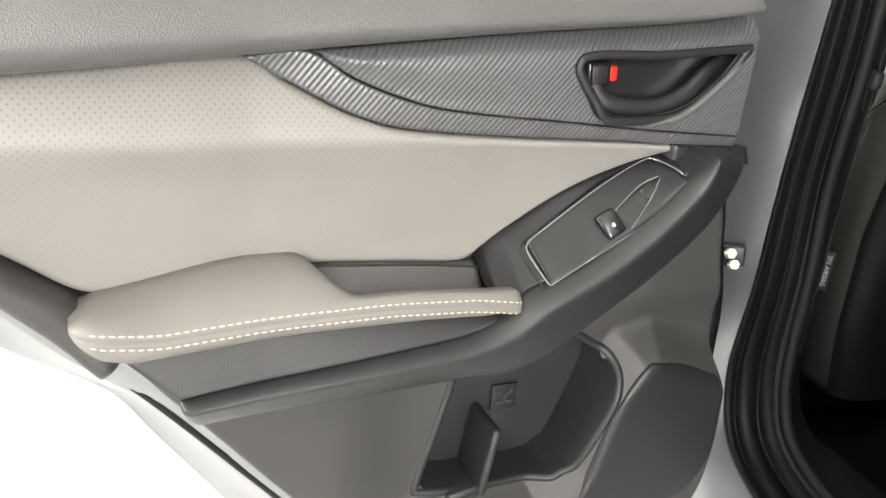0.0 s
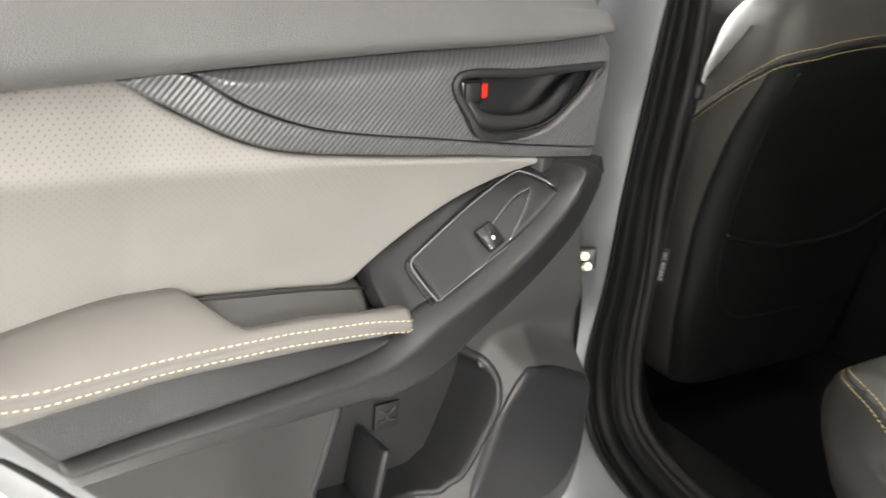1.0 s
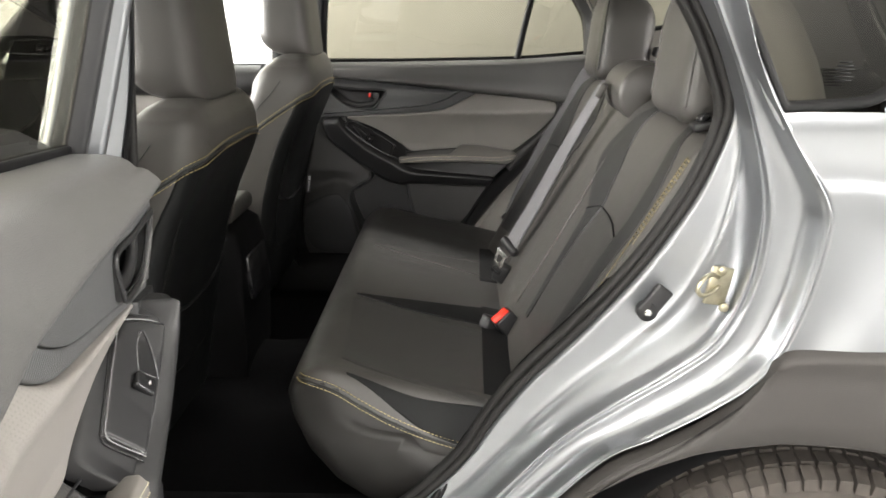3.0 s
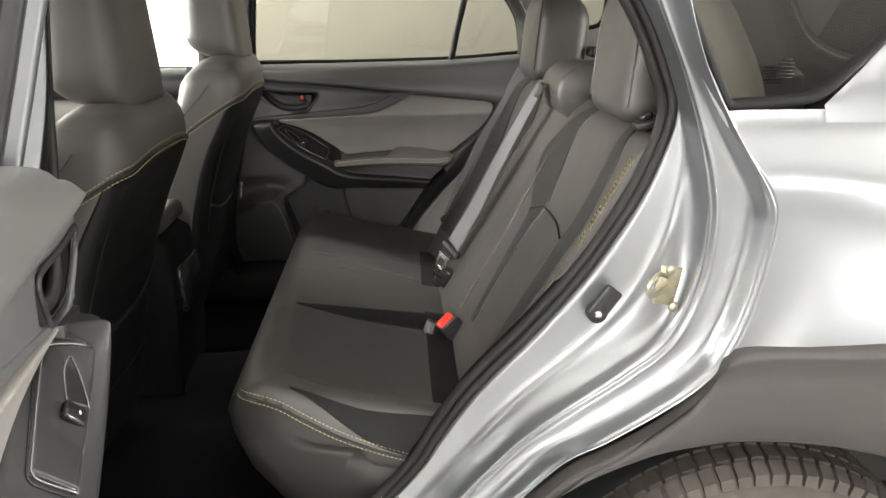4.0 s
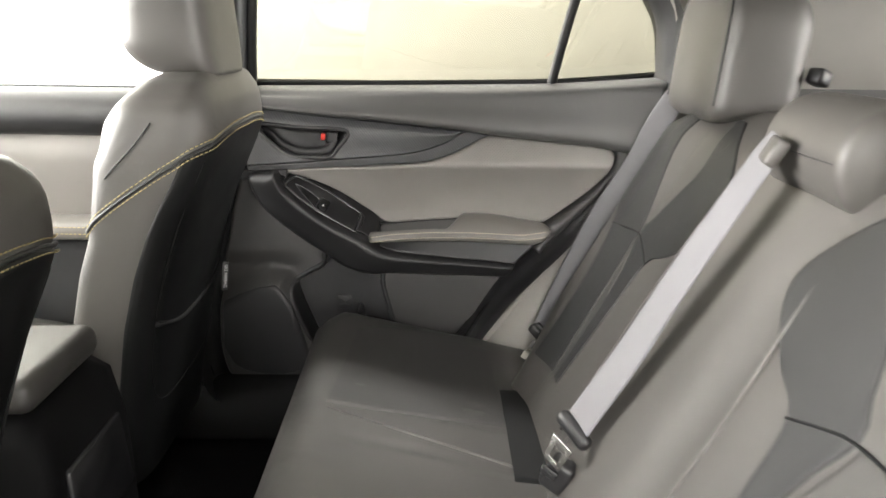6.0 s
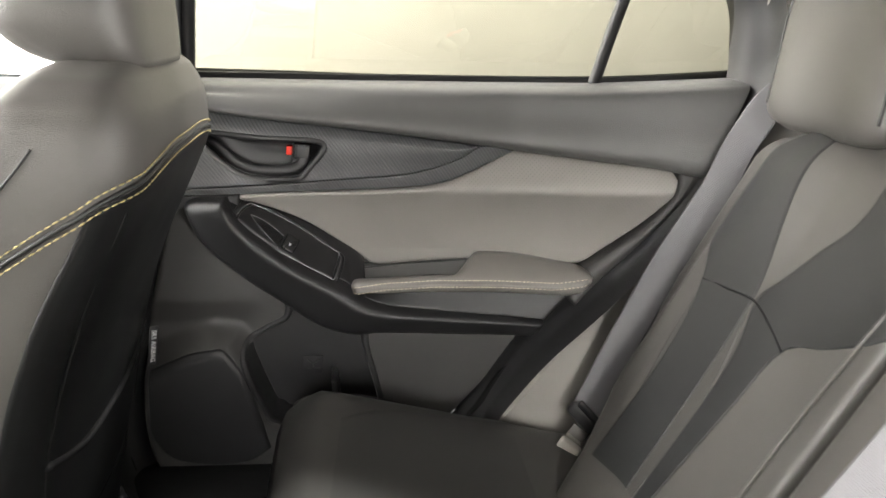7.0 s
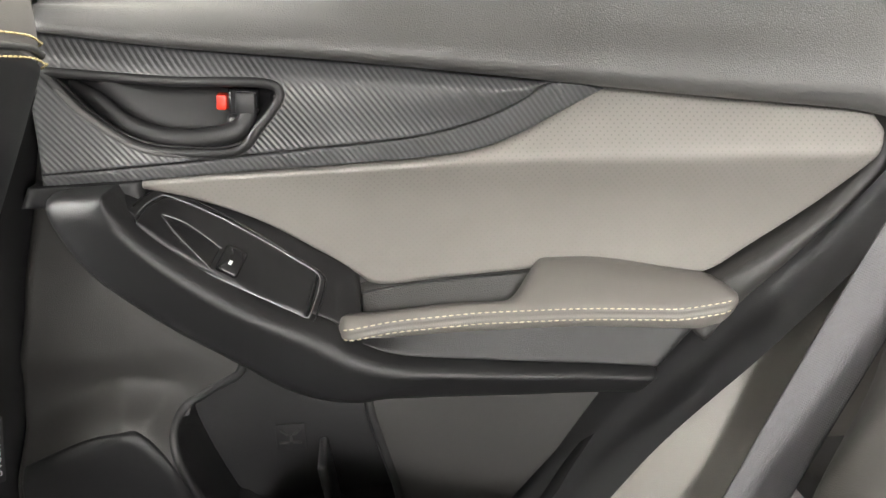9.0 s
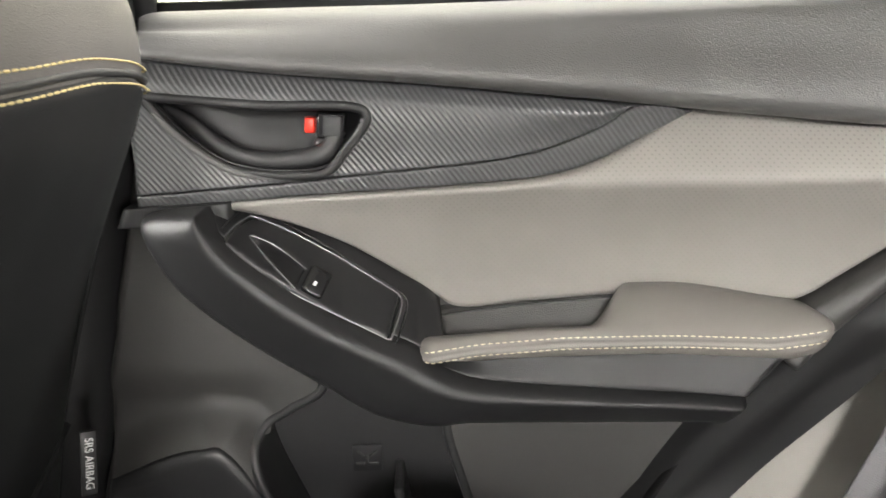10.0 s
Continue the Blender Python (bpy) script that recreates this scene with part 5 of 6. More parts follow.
def wheel():
    w = thing("wheel", "dusty black tyre under the wheel arch", "wheel")
    cx, cz, ro = 1.09, 0.232, 0.338
    sec = [(-0.845, 0.20), (-0.858, 0.26), (-0.852, 0.305), (-0.838, 0.328), (-0.818, 0.3365), (-0.74, ro + 0.001), (-0.662, 0.3365), (-0.642, 0.328), (-0.63, 0.30), (-0.625, 0.20)]
    rows = [[(cx + rr * math.sin(a), y, cz + rr * math.cos(a)) for y, rr in sec] for a in np.linspace(0, 2 * math.pi, 97)]
    tyre = loft("tyre", rows, M_TYRE, w, "black tyre with worn tread")
    # tread blocks over the upper half
    verts, faces = [], []
    count = 32
    for i in range(count):
        a0 = -1.25 + 2.5 * i / count
        for y0, y1, sh in ((-0.850, -0.822, 0.0), (-0.816, -0.782, 0.3), (-0.776, -0.744, 0.55), (-0.738, -0.704, 0.2), (-0.698, -0.664, 0.6)):
            a = a0 + sh * 2.5 / count
            b = a + 0.78 * 2.5 / count
            o = len(verts)
            lift = 0.006
            drop = 0.010 if y0 < -0.83 else 0.0
            for q, yy, rr in ((a, y0, ro - drop), (b, y0, ro - drop), (b + 0.006, y1, ro), (a + 0.006, y1, ro)):
                verts.append((cx + (rr - 0.012) * math.sin(q), yy, cz + (rr - 0.012) * math.cos(q)))
            for q, yy, rr in ((a + 0.002, y0 + 0.0015, ro - drop), (b - 0.002, y0 + 0.0015, ro - drop), (b + 0.004, y1 - 0.0015, ro), (a + 0.008, y1 - 0.0015, ro)):
                verts.append((cx + (rr + lift) * math.sin(q), yy, cz + (rr + lift) * math.cos(q)))
            faces += [(o + 4, o + 5, o + 6, o + 7), (o, o + 1, o + 5, o + 4), (o + 1, o + 2, o + 6, o + 5), (o + 2, o + 3, o + 7, o + 6), (o + 3, o, o + 4, o + 7)]
    ob = put("tread_block", to_mesh("tread_block", verts, faces, False), M_TYRE, tyre, "rows of tread blocks")
    ob["kind"] = "stuff"
    rim = [[(cx + rr * math.sin(a), y, cz + rr * math.cos(a)) for y, rr in ((-0.845, 0.205), (-0.85, 0.225), (-0.83, 0.215), (-0.80, 0.19), (-0.80, 0.02))] for a in np.linspace(0, 2 * math.pi, 49)]
    loft("rim", rim, M_METAL, w, "alloy rim")
    return w


wheel()


# ---- front doors, dashboard, console ----
def front_door(side):
    d = thing("front_door", "closed front car door with dark cap and grey panel", "car door", "front doors")
    x0, x1 = -0.98, -0.085

    def skin(name, rows, mat, label, shadow=True):
        ob = loft(name, [[(x, side * y, z) for x, y, z in r] for r in rows], mat, d, label)
        ob.visible_shadow = shadow
        return ob
    xs = np.linspace(x0, x1, 24)
    skin("outer_skin", [[(x, y, z) for x in xs] for y, z in ((0.785, 1.05), (0.83, 1.02), (0.862, 0.90), (0.868, 0.70), (0.855, 0.45), (0.83, 0.24))], M_SILVER, "silver painted outer skin")
    skin("cap", [[(x, y, z) for x in xs] for y, z in ((0.775, 1.046), (0.72, 1.050), (0.695, 1.042), (0.672, 1.02), (0.668, 0.99), (0.676, 0.965), (0.70, 0.955))], M_PLASTIC, "dark grained cap")
    skin("leather_insert", [[(x, y, z) for x in xs] for y, z in ((0.705, 0.958), (0.694, 0.95), (0.69, 0.90), (0.715, 0.80), (0.72, 0.775))], M_PAD, "light grey leather panel")
    skin("armrest", [[(x, y, z) for x in np.linspace(x0 + 0.2, x1 - 0.06, 20)] for y, z in ((0.72, 0.785), (0.66, 0.782), (0.650, 0.770), (0.652, 0.748), (0.665, 0.742), (0.70, 0.735))], M_PAD, "grey leather armrest")
    stitches("thread_line", [(x, side * 0.6485, 0.772) for x in np.linspace(x0 + 0.22, x1 - 0.08, 12)], M_THREAD, d, "ochre stitching")
    stitches("thread_line", [(x, side * 0.6495, 0.758) for x in np.linspace(x0 + 0.22, x1 - 0.08, 12)], M_THREAD, d, "ochre stitching")
    skin("lower_panel", [[(x, y, z) for x in xs] for y, z in ((0.725, 0.78), (0.73, 0.70), (0.70, 0.60), (0.70, 0.45), (0.73, 0.34))], M_PLASTIC, "charcoal lower panel")
    zz = np.linspace(1.05, 1.40, 10)
    skin("window_pane", [[(x, 0.778 - 0.27 * (z - 1.05), z) for x in np.linspace(x0 + 0.85 * max(0, z - 1.05), 0.02, 10)] for z in zz], M_CLEAR, "clear side window", False)
    skin("rear_frame", [[(0.07 + dx + 0.06 * (z - 1.05), y - 0.27 * (z - 1.05), z) for dx, y in ((-0.02, 0.735), (-0.05, 0.722), (-0.07, 0.74), (-0.07, 0.79), (0.005, 0.80))] for z in np.linspace(1.04, 1.41, 8)], M_SILVER, "silver window frame")
    tube("front_frame", [(x0 - 0.02, side * 0.75, 1.05), (x0 + 0.18, side * 0.70, 1.22), (x0 + 0.36, side * 0.655, 1.39)], 0.028, M_BLACK, d, "black screen pillar", n=8)
    if side > 0:
        block("door_mirror", (0.14, 0.2, 0.13), pose(x0 + 0.12, side * 0.97, 1.10), M_SILVER, d, "silver door mirror", bevel=0.04, segments=4)
    return d


for side in (-1, 1):
    front_door(side)


def dashboard():
    d = thing("dashboard", "black dashboard with a lit blue centre screen", "dashboard")
    sec = [(-1.33, 0.99), (-1.10, 1.035), (-0.98, 1.03), (-0.93, 1.00), (-0.925, 0.90), (-0.95, 0.80), (-1.0, 0.62), (-1.15, 0.45)]
    rows = [[(x, y, z + 0.012 * math.cos(y * 2.2)) for y in np.linspace(-0.71, 0.71, 30)] for x, z in spline(sec, 30)]
    loft("dash_panel", rows, M_BLACK, d, "black moulded panel")
    cs = block("screen_surround", (0.04, 0.25, 0.17), pose(-0.935, 0.118, 0.985, 0, -8, 0), M_GLOSS, d, "gloss black screen frame", bevel=0.01)
    block("screen", (0.004, 0.150, 0.105), pose(-0.911, 0.118, 0.998, 0, -8, 0), M_SCREEN, cs, "lit blue display", bevel=0.001)
    for dy, dz in ((-0.045, 0.025), (-0.015, 0.025), (0.015, 0.025), (0.045, 0.025), (-0.045, -0.01), (-0.015, -0.01), (0.03, -0.02)):
        block("screen_tile", (0.002, 0.018, 0.014), pose(-0.908, 0.118 + dy, 0.998 + dz, 0, -8, 0), M_ICON, cs, "bright menu tile", bevel=0.0005)
    for y in (0.035, 0.201):
        bm = bmesh.new()
        bmesh.ops.create_cone(bm, cap_ends=True, segments=20, radius1=0.016, radius2=0.014, depth=0.016)
        bmesh.ops.transform(bm, matrix=pose(-0.905, y, 0.945, 0, 90, 0), verts=bm.verts)
        part("knob", bm, M_METAL, cs, "bright round knob")
    cl = block("instrument_hood", (0.14, 0.34, 0.13), pose(-0.98, -0.37, 1.04), M_BLACK, d, "black instrument hood", bevel=0.03, segments=3)
    block("instrument_display", (0.004, 0.26, 0.08), pose(-0.908, -0.37, 1.035), M_GLOSS, cl, bevel=0.001)
    block("info_display", (0.004, 0.05, 0.045), pose(-0.911, -0.02, 1.022), M_CLUSTER, d, "small lit display", bevel=0.001)
    w = thing("steering_wheel", "black leather steering wheel", "steering wheel")
    ringp = [(0, 0.185 * math.cos(a), 0.185 * math.sin(a)) for a in np.linspace(0, 2 * math.pi, 25)]
    R3 = pose(-0.76, -0.37, 0.93, 0, 25, 0)
    tube("rim", [tuple(R3 @ Vector(p)) for p in ringp], 0.015, M_BLACK, w, "leather rim", n=10, steps=60)
    block("hub", (0.06, 0.17, 0.14), R3 @ pose(-0.02, 0, -0.01), M_BLACK, w, "airbag cover", bevel=0.03, segments=3)
    for a in (0, 180, 270):
        block("spoke", (0.015, 0.13, 0.035), R3 @ pose(-0.01, 0, 0, a, 0, 0) @ pose(0, 0.11, 0), M_GLOSS, w, bevel=0.006)
    return d


dashboard()


def console():
    c = thing("centre_console", "black centre console with dark grey padded lid", "console")
    sec = [(-0.125, 0.36), (-0.125, 0.60), (-0.115, 0.70), (-0.10, 0.728), (0, 0.732), (0.10, 0.728), (0.115, 0.70), (0.125, 0.60), (0.125, 0.36)]
    rows = [[(x, y, 0.36 + (z - 0.36) * k) for y, z in spline(sec, 40)] for x, k in ((0.045, 0.02), (0.05, 0.5), (0.048, 0.8), (0.035, 0.96), (0.01, 1.0), (-0.30, 1.0), (-0.34, 0.8), (-0.95, 0.8))]
    loft("console_body", rows, M_TRIM, c, "black plastic console body")
    block("lid", (0.34, 0.20, 0.045), pose(-0.14, 0.0, 0.752, 0, -2, 0), M_CUSHION, c, "dark grey padded lid", bevel=0.018, segments=4)
    v = block("rear_vent", (0.02, 0.16, 0.11), pose(0.052, 0, 0.60, 0, -6, 0), M_GLOSS, c, "gloss black rear panel", bevel=0.006)
    block("socket_cover", (0.012, 0.05, 0.03), pose(0.058, 0, 0.575, 0, -6, 0), M_BLACK, v, bevel=0.004)
    return c


console()


# ---- front seats ----
SEAT_BACK = [(0.40, -0.015), (0.50, 0.000), (0.60, 0.018), (0.70, 0.036), (0.783, 0.058), (0.842, 0.080), (0.885, 0.100), (0.93, 0.121), (0.96, 0.134), (0.985, 0.140), (1.01, 0.139), (1.03, 0.136), (1.06, 0.124), (1.078, 0.110)]
SEAT_HALF = [(0.40, 0.190), (0.55, 0.212), (0.70, 0.221), (0.90, 0.221), (0.98, 0.218), (1.02, 0.212), (1.042, 0.198), (1.060, 0.168), (1.071, 0.130), (1.078, 0.080)]
SEAT_DEEP = [(0.40, 0.145), (0.70, 0.145), (0.84, 0.150), (0.90, 0.170), (0.945, 0.186), (1.0, 0.172), (1.03, 0.145), (1.06, 0.100), (1.078, 0.050)]
EX, EY = 0.48, 0.37


def along(table, z):
    return float(np.interp(z, [p[0] for p in table], [p[1] for p in table]))


def back_x(z):
    return along(SEAT_BACK, z)


def on_side(x, z, grow=0.0):
    """A place on the side of the front backrest."""
    hw, th = along(SEAT_HALF, z) + grow, along(SEAT_DEEP, z) + 2 * grow
    px = min(0.9999, abs((x - (back_x(z) + grow - th / 2)) / (th / 2)))
    return hw * (1 - px ** (2 / EX)) ** (EY / 2)


def on_rear(y, z, grow=0.0):
    """The x of the rear face of the front backrest."""
    hw, th = along(SEAT_HALF, z) + grow, along(SEAT_DEEP, z) + 2 * grow
    q = min(0.9999, abs(y) / hw)
    return back_x(z) + grow - th / 2 + (1 - q ** (2 / EY)) ** (EX / 2) * th / 2


def front_seat():
    s = thing("bucket_seat", "grey leather front seat with black back and ochre stitching", "car seat", "front seats")
    turn = np.linspace(0, 2 * math.pi, 97)[:-1]
    turn = turn - 0.12 * np.sin(4 * turn)
    rows = []
    for z in np.concatenate([np.linspace(0.42, 1.02, 44), np.linspace(1.03, 1.078, 14)]):
        hw, th, xb = along(SEAT_HALF, z), along(SEAT_DEEP, z), back_x(z)
        row = []
        for a in turn:
            ca, sa = math.cos(a), math.sin(a)
            px = abs(ca) ** EX * (1 if ca > 0 else -1)
            py = abs(sa) ** EY * (1 if sa > 0 else -1)
            x = xb - th / 2 + px * th / 2
            if px < 0:
                x += 0.035 * (1 - abs(py) ** 3) * float(smooth((1.02 - z) / 0.1))
            row.append((x, py * hw, z))
        rows.append(row)
    back = loft("backrest", rows, M_SEAT, s, "grey leather backrest", wrap=True, caps=True)
    # dark leather wrapped over the rear face, below the seam
    rows = []
    for z in np.concatenate([np.linspace(0.42, 0.955, 40), [0.963, 0.969, 0.972]]):
        hw = along(SEAT_HALF, z)
        g = 0.0025 if z < 0.97 else -0.001
        row = []
        for x in np.linspace(back_x(z) - 0.042, back_x(z) - 0.026, 5):
            zs_ = z - 0.012 * float(smooth((z - 0.86) / 0.11))
            row.append((x, -on_side(x, zs_, g if len(row) else -0.002), zs_))
        for y in np.linspace(-0.94, 0.94, 45):
            z2 = z + (0.012 - 0.018 * float(smooth((abs(y) - 0.45) / 0.5))) * float(smooth((z - 0.86) / 0.11))
            w2 = along(SEAT_HALF, z2)
            row.append((on_rear(y * w2, z2, g), y * w2, z2))
        row += [(x, -y, z_) for x, y, z_ in row[:5][::-1]]
        rows.append(row)
    panel = loft("back_panel", rows, M_SEATBACK, s, "black leather seat back")
    pocket = [(0.186, 0.950), (0.190, 0.86), (0.186, 0.72), (0.170, 0.60), (0.12, 0.545), (0.0, 0.535)]
    pocket = pocket + [(-y, z) for y, z in pocket[::-1][1:]]
    tube("pocket_welt", [(on_rear(y, z, 0.002), y, z) for y, z in pocket], 0.0018, M_SEATBACK, panel, "pocket welt", n=6, steps=120)
    tube("pocket_mouth", [(on_rear(y, z, 0.0035), y, z) for y, z in ((-0.186, 0.70), (-0.09, 0.672), (0.0, 0.665), (0.09, 0.672), (0.186, 0.70))], 0.0045, M_BACKPANEL, panel, "gathered pocket edge", n=8, steps=40)
    # seam with double stitching: up both sides and across the back
    side_pts = [(-0.045, 0.850), (-0.030, 0.868), (-0.004, 0.889), (0.03, 0.913), (0.065, 0.936), (0.090, 0.951), (0.108, 0.963)]
    rear_y = [0.190, 0.172, 0.14, 0.07, 0.0]
    rear_y = [-y for y in rear_y] + rear_y[::-1][1:]

    def seam_line(dz, grow):
        one = [(x, -on_side(x, z + dz, grow), z + dz) for x, z in side_pts]
        mid = [(on_rear(y, 0.980 + dz, grow), y, 0.988 + dz - 0.017 * float(smooth((abs(y) - 0.09) / 0.12))) for y in rear_y]
        return one + mid + [(x, -y, z) for x, y, z in one[::-1]]
    tube("seam", seam_line(0, 0.0006), 0.0026, M_SEAT_DARK, back, "dark seam", n=6, steps=200)
    for dz in (0.0075, -0.0065):
        stitches("thread_line", seam_line(dz, 0.0040 if dz < 0 else 0.0010), M_THREAD, back, "ochre stitching", length=0.0062, gap=0.0016, thick=0.00085)
    for sd in (-1, 1):
        tube("shoulder_seam", [(x, sd * on_side(x, z, 0.0006), z) for x, z in ((-0.010, 0.930), (0.006, 0.948), (0.025, 0.967), (0.043, 0.988), (0.058, 1.008))], 0.0012, M_SEAT_DARK, back, "tone-on-tone seam", n=6)
    # head restraint
    rows = []
    for z in np.linspace(1.066, 1.300, 44):
        t = (z - 1.066) / (1.300 - 1.066)
        k = min(1.0, math.sqrt(max(0.02, 1 - (1 - min(t / 0.26, 1)) ** 2))) * math.sqrt(max(0.02, 1 - max(0, (t - 0.74) / 0.26) ** 2))
        xb = 0.124 - 0.022 * t
        th = (0.146 - 0.032 * t) * (0.8 + 0.2 * k) * (k if t > 0.5 else 0.6 + 0.4 * k)
        hw = 0.138 * (0.70 + 0.30 * k) * (1 - 0.10 * t) * (1 if t < 0.78 else 0.5 + 0.5 * k)
        row = []
        for a in np.linspace(0, 2 * math.pi, 72, endpoint=False):
            ca, sa = math.cos(a), math.sin(a)
            px = abs(ca) ** 0.55 * (1 if ca > 0 else -1)
            py = abs(sa) ** 0.42 * (1 if sa > 0 else -1)
            row.append((xb - th / 2 + px * th / 2, py * hw, z))
        rows.append(row)
    hr = loft("headrest", rows, M_SEAT, s, "grey leather head restraint", wrap=True, caps=True)
    block("headrest_base", (0.07, 0.19, 0.018), pose(0.076, 0, 1.070), M_BLACK, hr, bevel=0.006)
    # cushion and base
    sec = [(-0.20, 0.40), (-0.17, 0.47), (-0.22, 0.515), (-0.50, 0.555), (-0.60, 0.545), (-0.63, 0.46), (-0.55, 0.40), (-0.3, 0.38)]
    c = spline(sec + [sec[0]], 41)[:-1]
    rows = [[(x * 1, y, 0.46 + (z - 0.46) * k) for x, z in c] for y, k in ((-0.255, 0.3), (-0.25, 0.8), (-0.235, 1.1), (-0.19, 1.2), (-0.15, 1.0), (0.15, 1.0), (0.19, 1.2), (0.235, 1.1), (0.25, 0.8), (0.255, 0.3))]
    loft("cushion", rows, M_SEAT, s, "grey leather seat cushion", wrap=True, caps=True)
    block("seat_base", (0.46, 0.40, 0.10), pose(-0.38, 0, 0.355), M_BLACK, s, "black seat base", bevel=0.02)
    for sd in (-1, 1):
        block("seat_rail", (0.46, 0.035, 0.03), pose(-0.36, sd * 0.19, 0.322), M_TRIM, s, "seat rail", bevel=0.006)
    return s


driver_seat = front_seat()
driver_seat.location = (0.0, -0.385, 0.0)
passenger = copy_thing(driver_seat, pose(0.039, 0.387, 0.036))
tagged(passenger, "grey leather passenger seat with black back and ochre stitching")
tagged(driver_seat, "grey leather driver's seat with black back beside the doorway")
# woven tags sewn into the seats' sides
def seat_tag(at, facing, label):
    n = Vector(facing).normalized()
    turn = Matrix((Vector((0, 0, -1)), Vector((-n.y, n.x, 0)), n)).transposed().to_4x4()
    m = Matrix.Translation(at) @ turn @ pose(0, 0, 0, 0, 0, -6)
    tag = block("cloth_tag", (0.060, 0.013, 0.002), m, M_BLACK, None, bevel=0.0005)
    tagged(tag, label, "tag", "seat tags")
    text = bpy.data.curves.new("lettering", "FONT")
    text.body, text.size, text.extrude, text.align_x, text.align_y = "SRS AIRBAG", 0.0092, 0.0002, "CENTER", "CENTER"
    holder = new("lettering_curve", text)
    me = bpy.data.meshes.new_from_object(holder)
    bpy.data.objects.remove(holder)
    me.transform(m @ pose(0, 0, 0.0013))
    put("lettering", me, M_WHITE, tag, "white woven lettering")


seat_tag((-0.028, -0.634, 0.640), (0.73, -0.68, 0), "small black cloth tag with white lettering on the driver's seat")
seat_tag((0.076, 0.590, 0.690), (0.5, -0.86, 0), "small black cloth tag with white lettering on the passenger seat")


# ---- rear bench ----
def back_face(y, z):
    """The x of the bench's backrest surface."""
    x = 0.66 + 0.55 * (z - 0.52)
    if y < 0:
        x -= 0.014 * float(smooth((-y - 0.44) / 0.15))
    else:
        x -= 0.022 * (float(smooth((y - 0.34) / 0.10)) - float(smooth((y - 0.47) / 0.06)) * 1.2)
    x -= 0.012 * (1 - float(smooth((abs(y) - 0.06) / 0.10)))
    x += 0.02 * float(smooth((z - 0.99) / 0.06)) ** 2
    return x


def cushion_top(x, y):
    z = 0.61 - 0.22 * (x - 0.3)
    ay = abs(y)
    z += 0.010 * math.exp(-((ay - 0.58) / 0.05) ** 2) - 0.006 * math.exp(-((ay - 0.40) / 0.12) ** 2) + 0.006 * math.exp(-((ay) / 0.12) ** 2)
    for g in (0.105, 0.300):
        z -= 0.004 * math.exp(-((y - g - 0.06 * (0.6 - x)) / 0.006) ** 2) * float(smooth((x - 0.32) / 0.08))
    return z


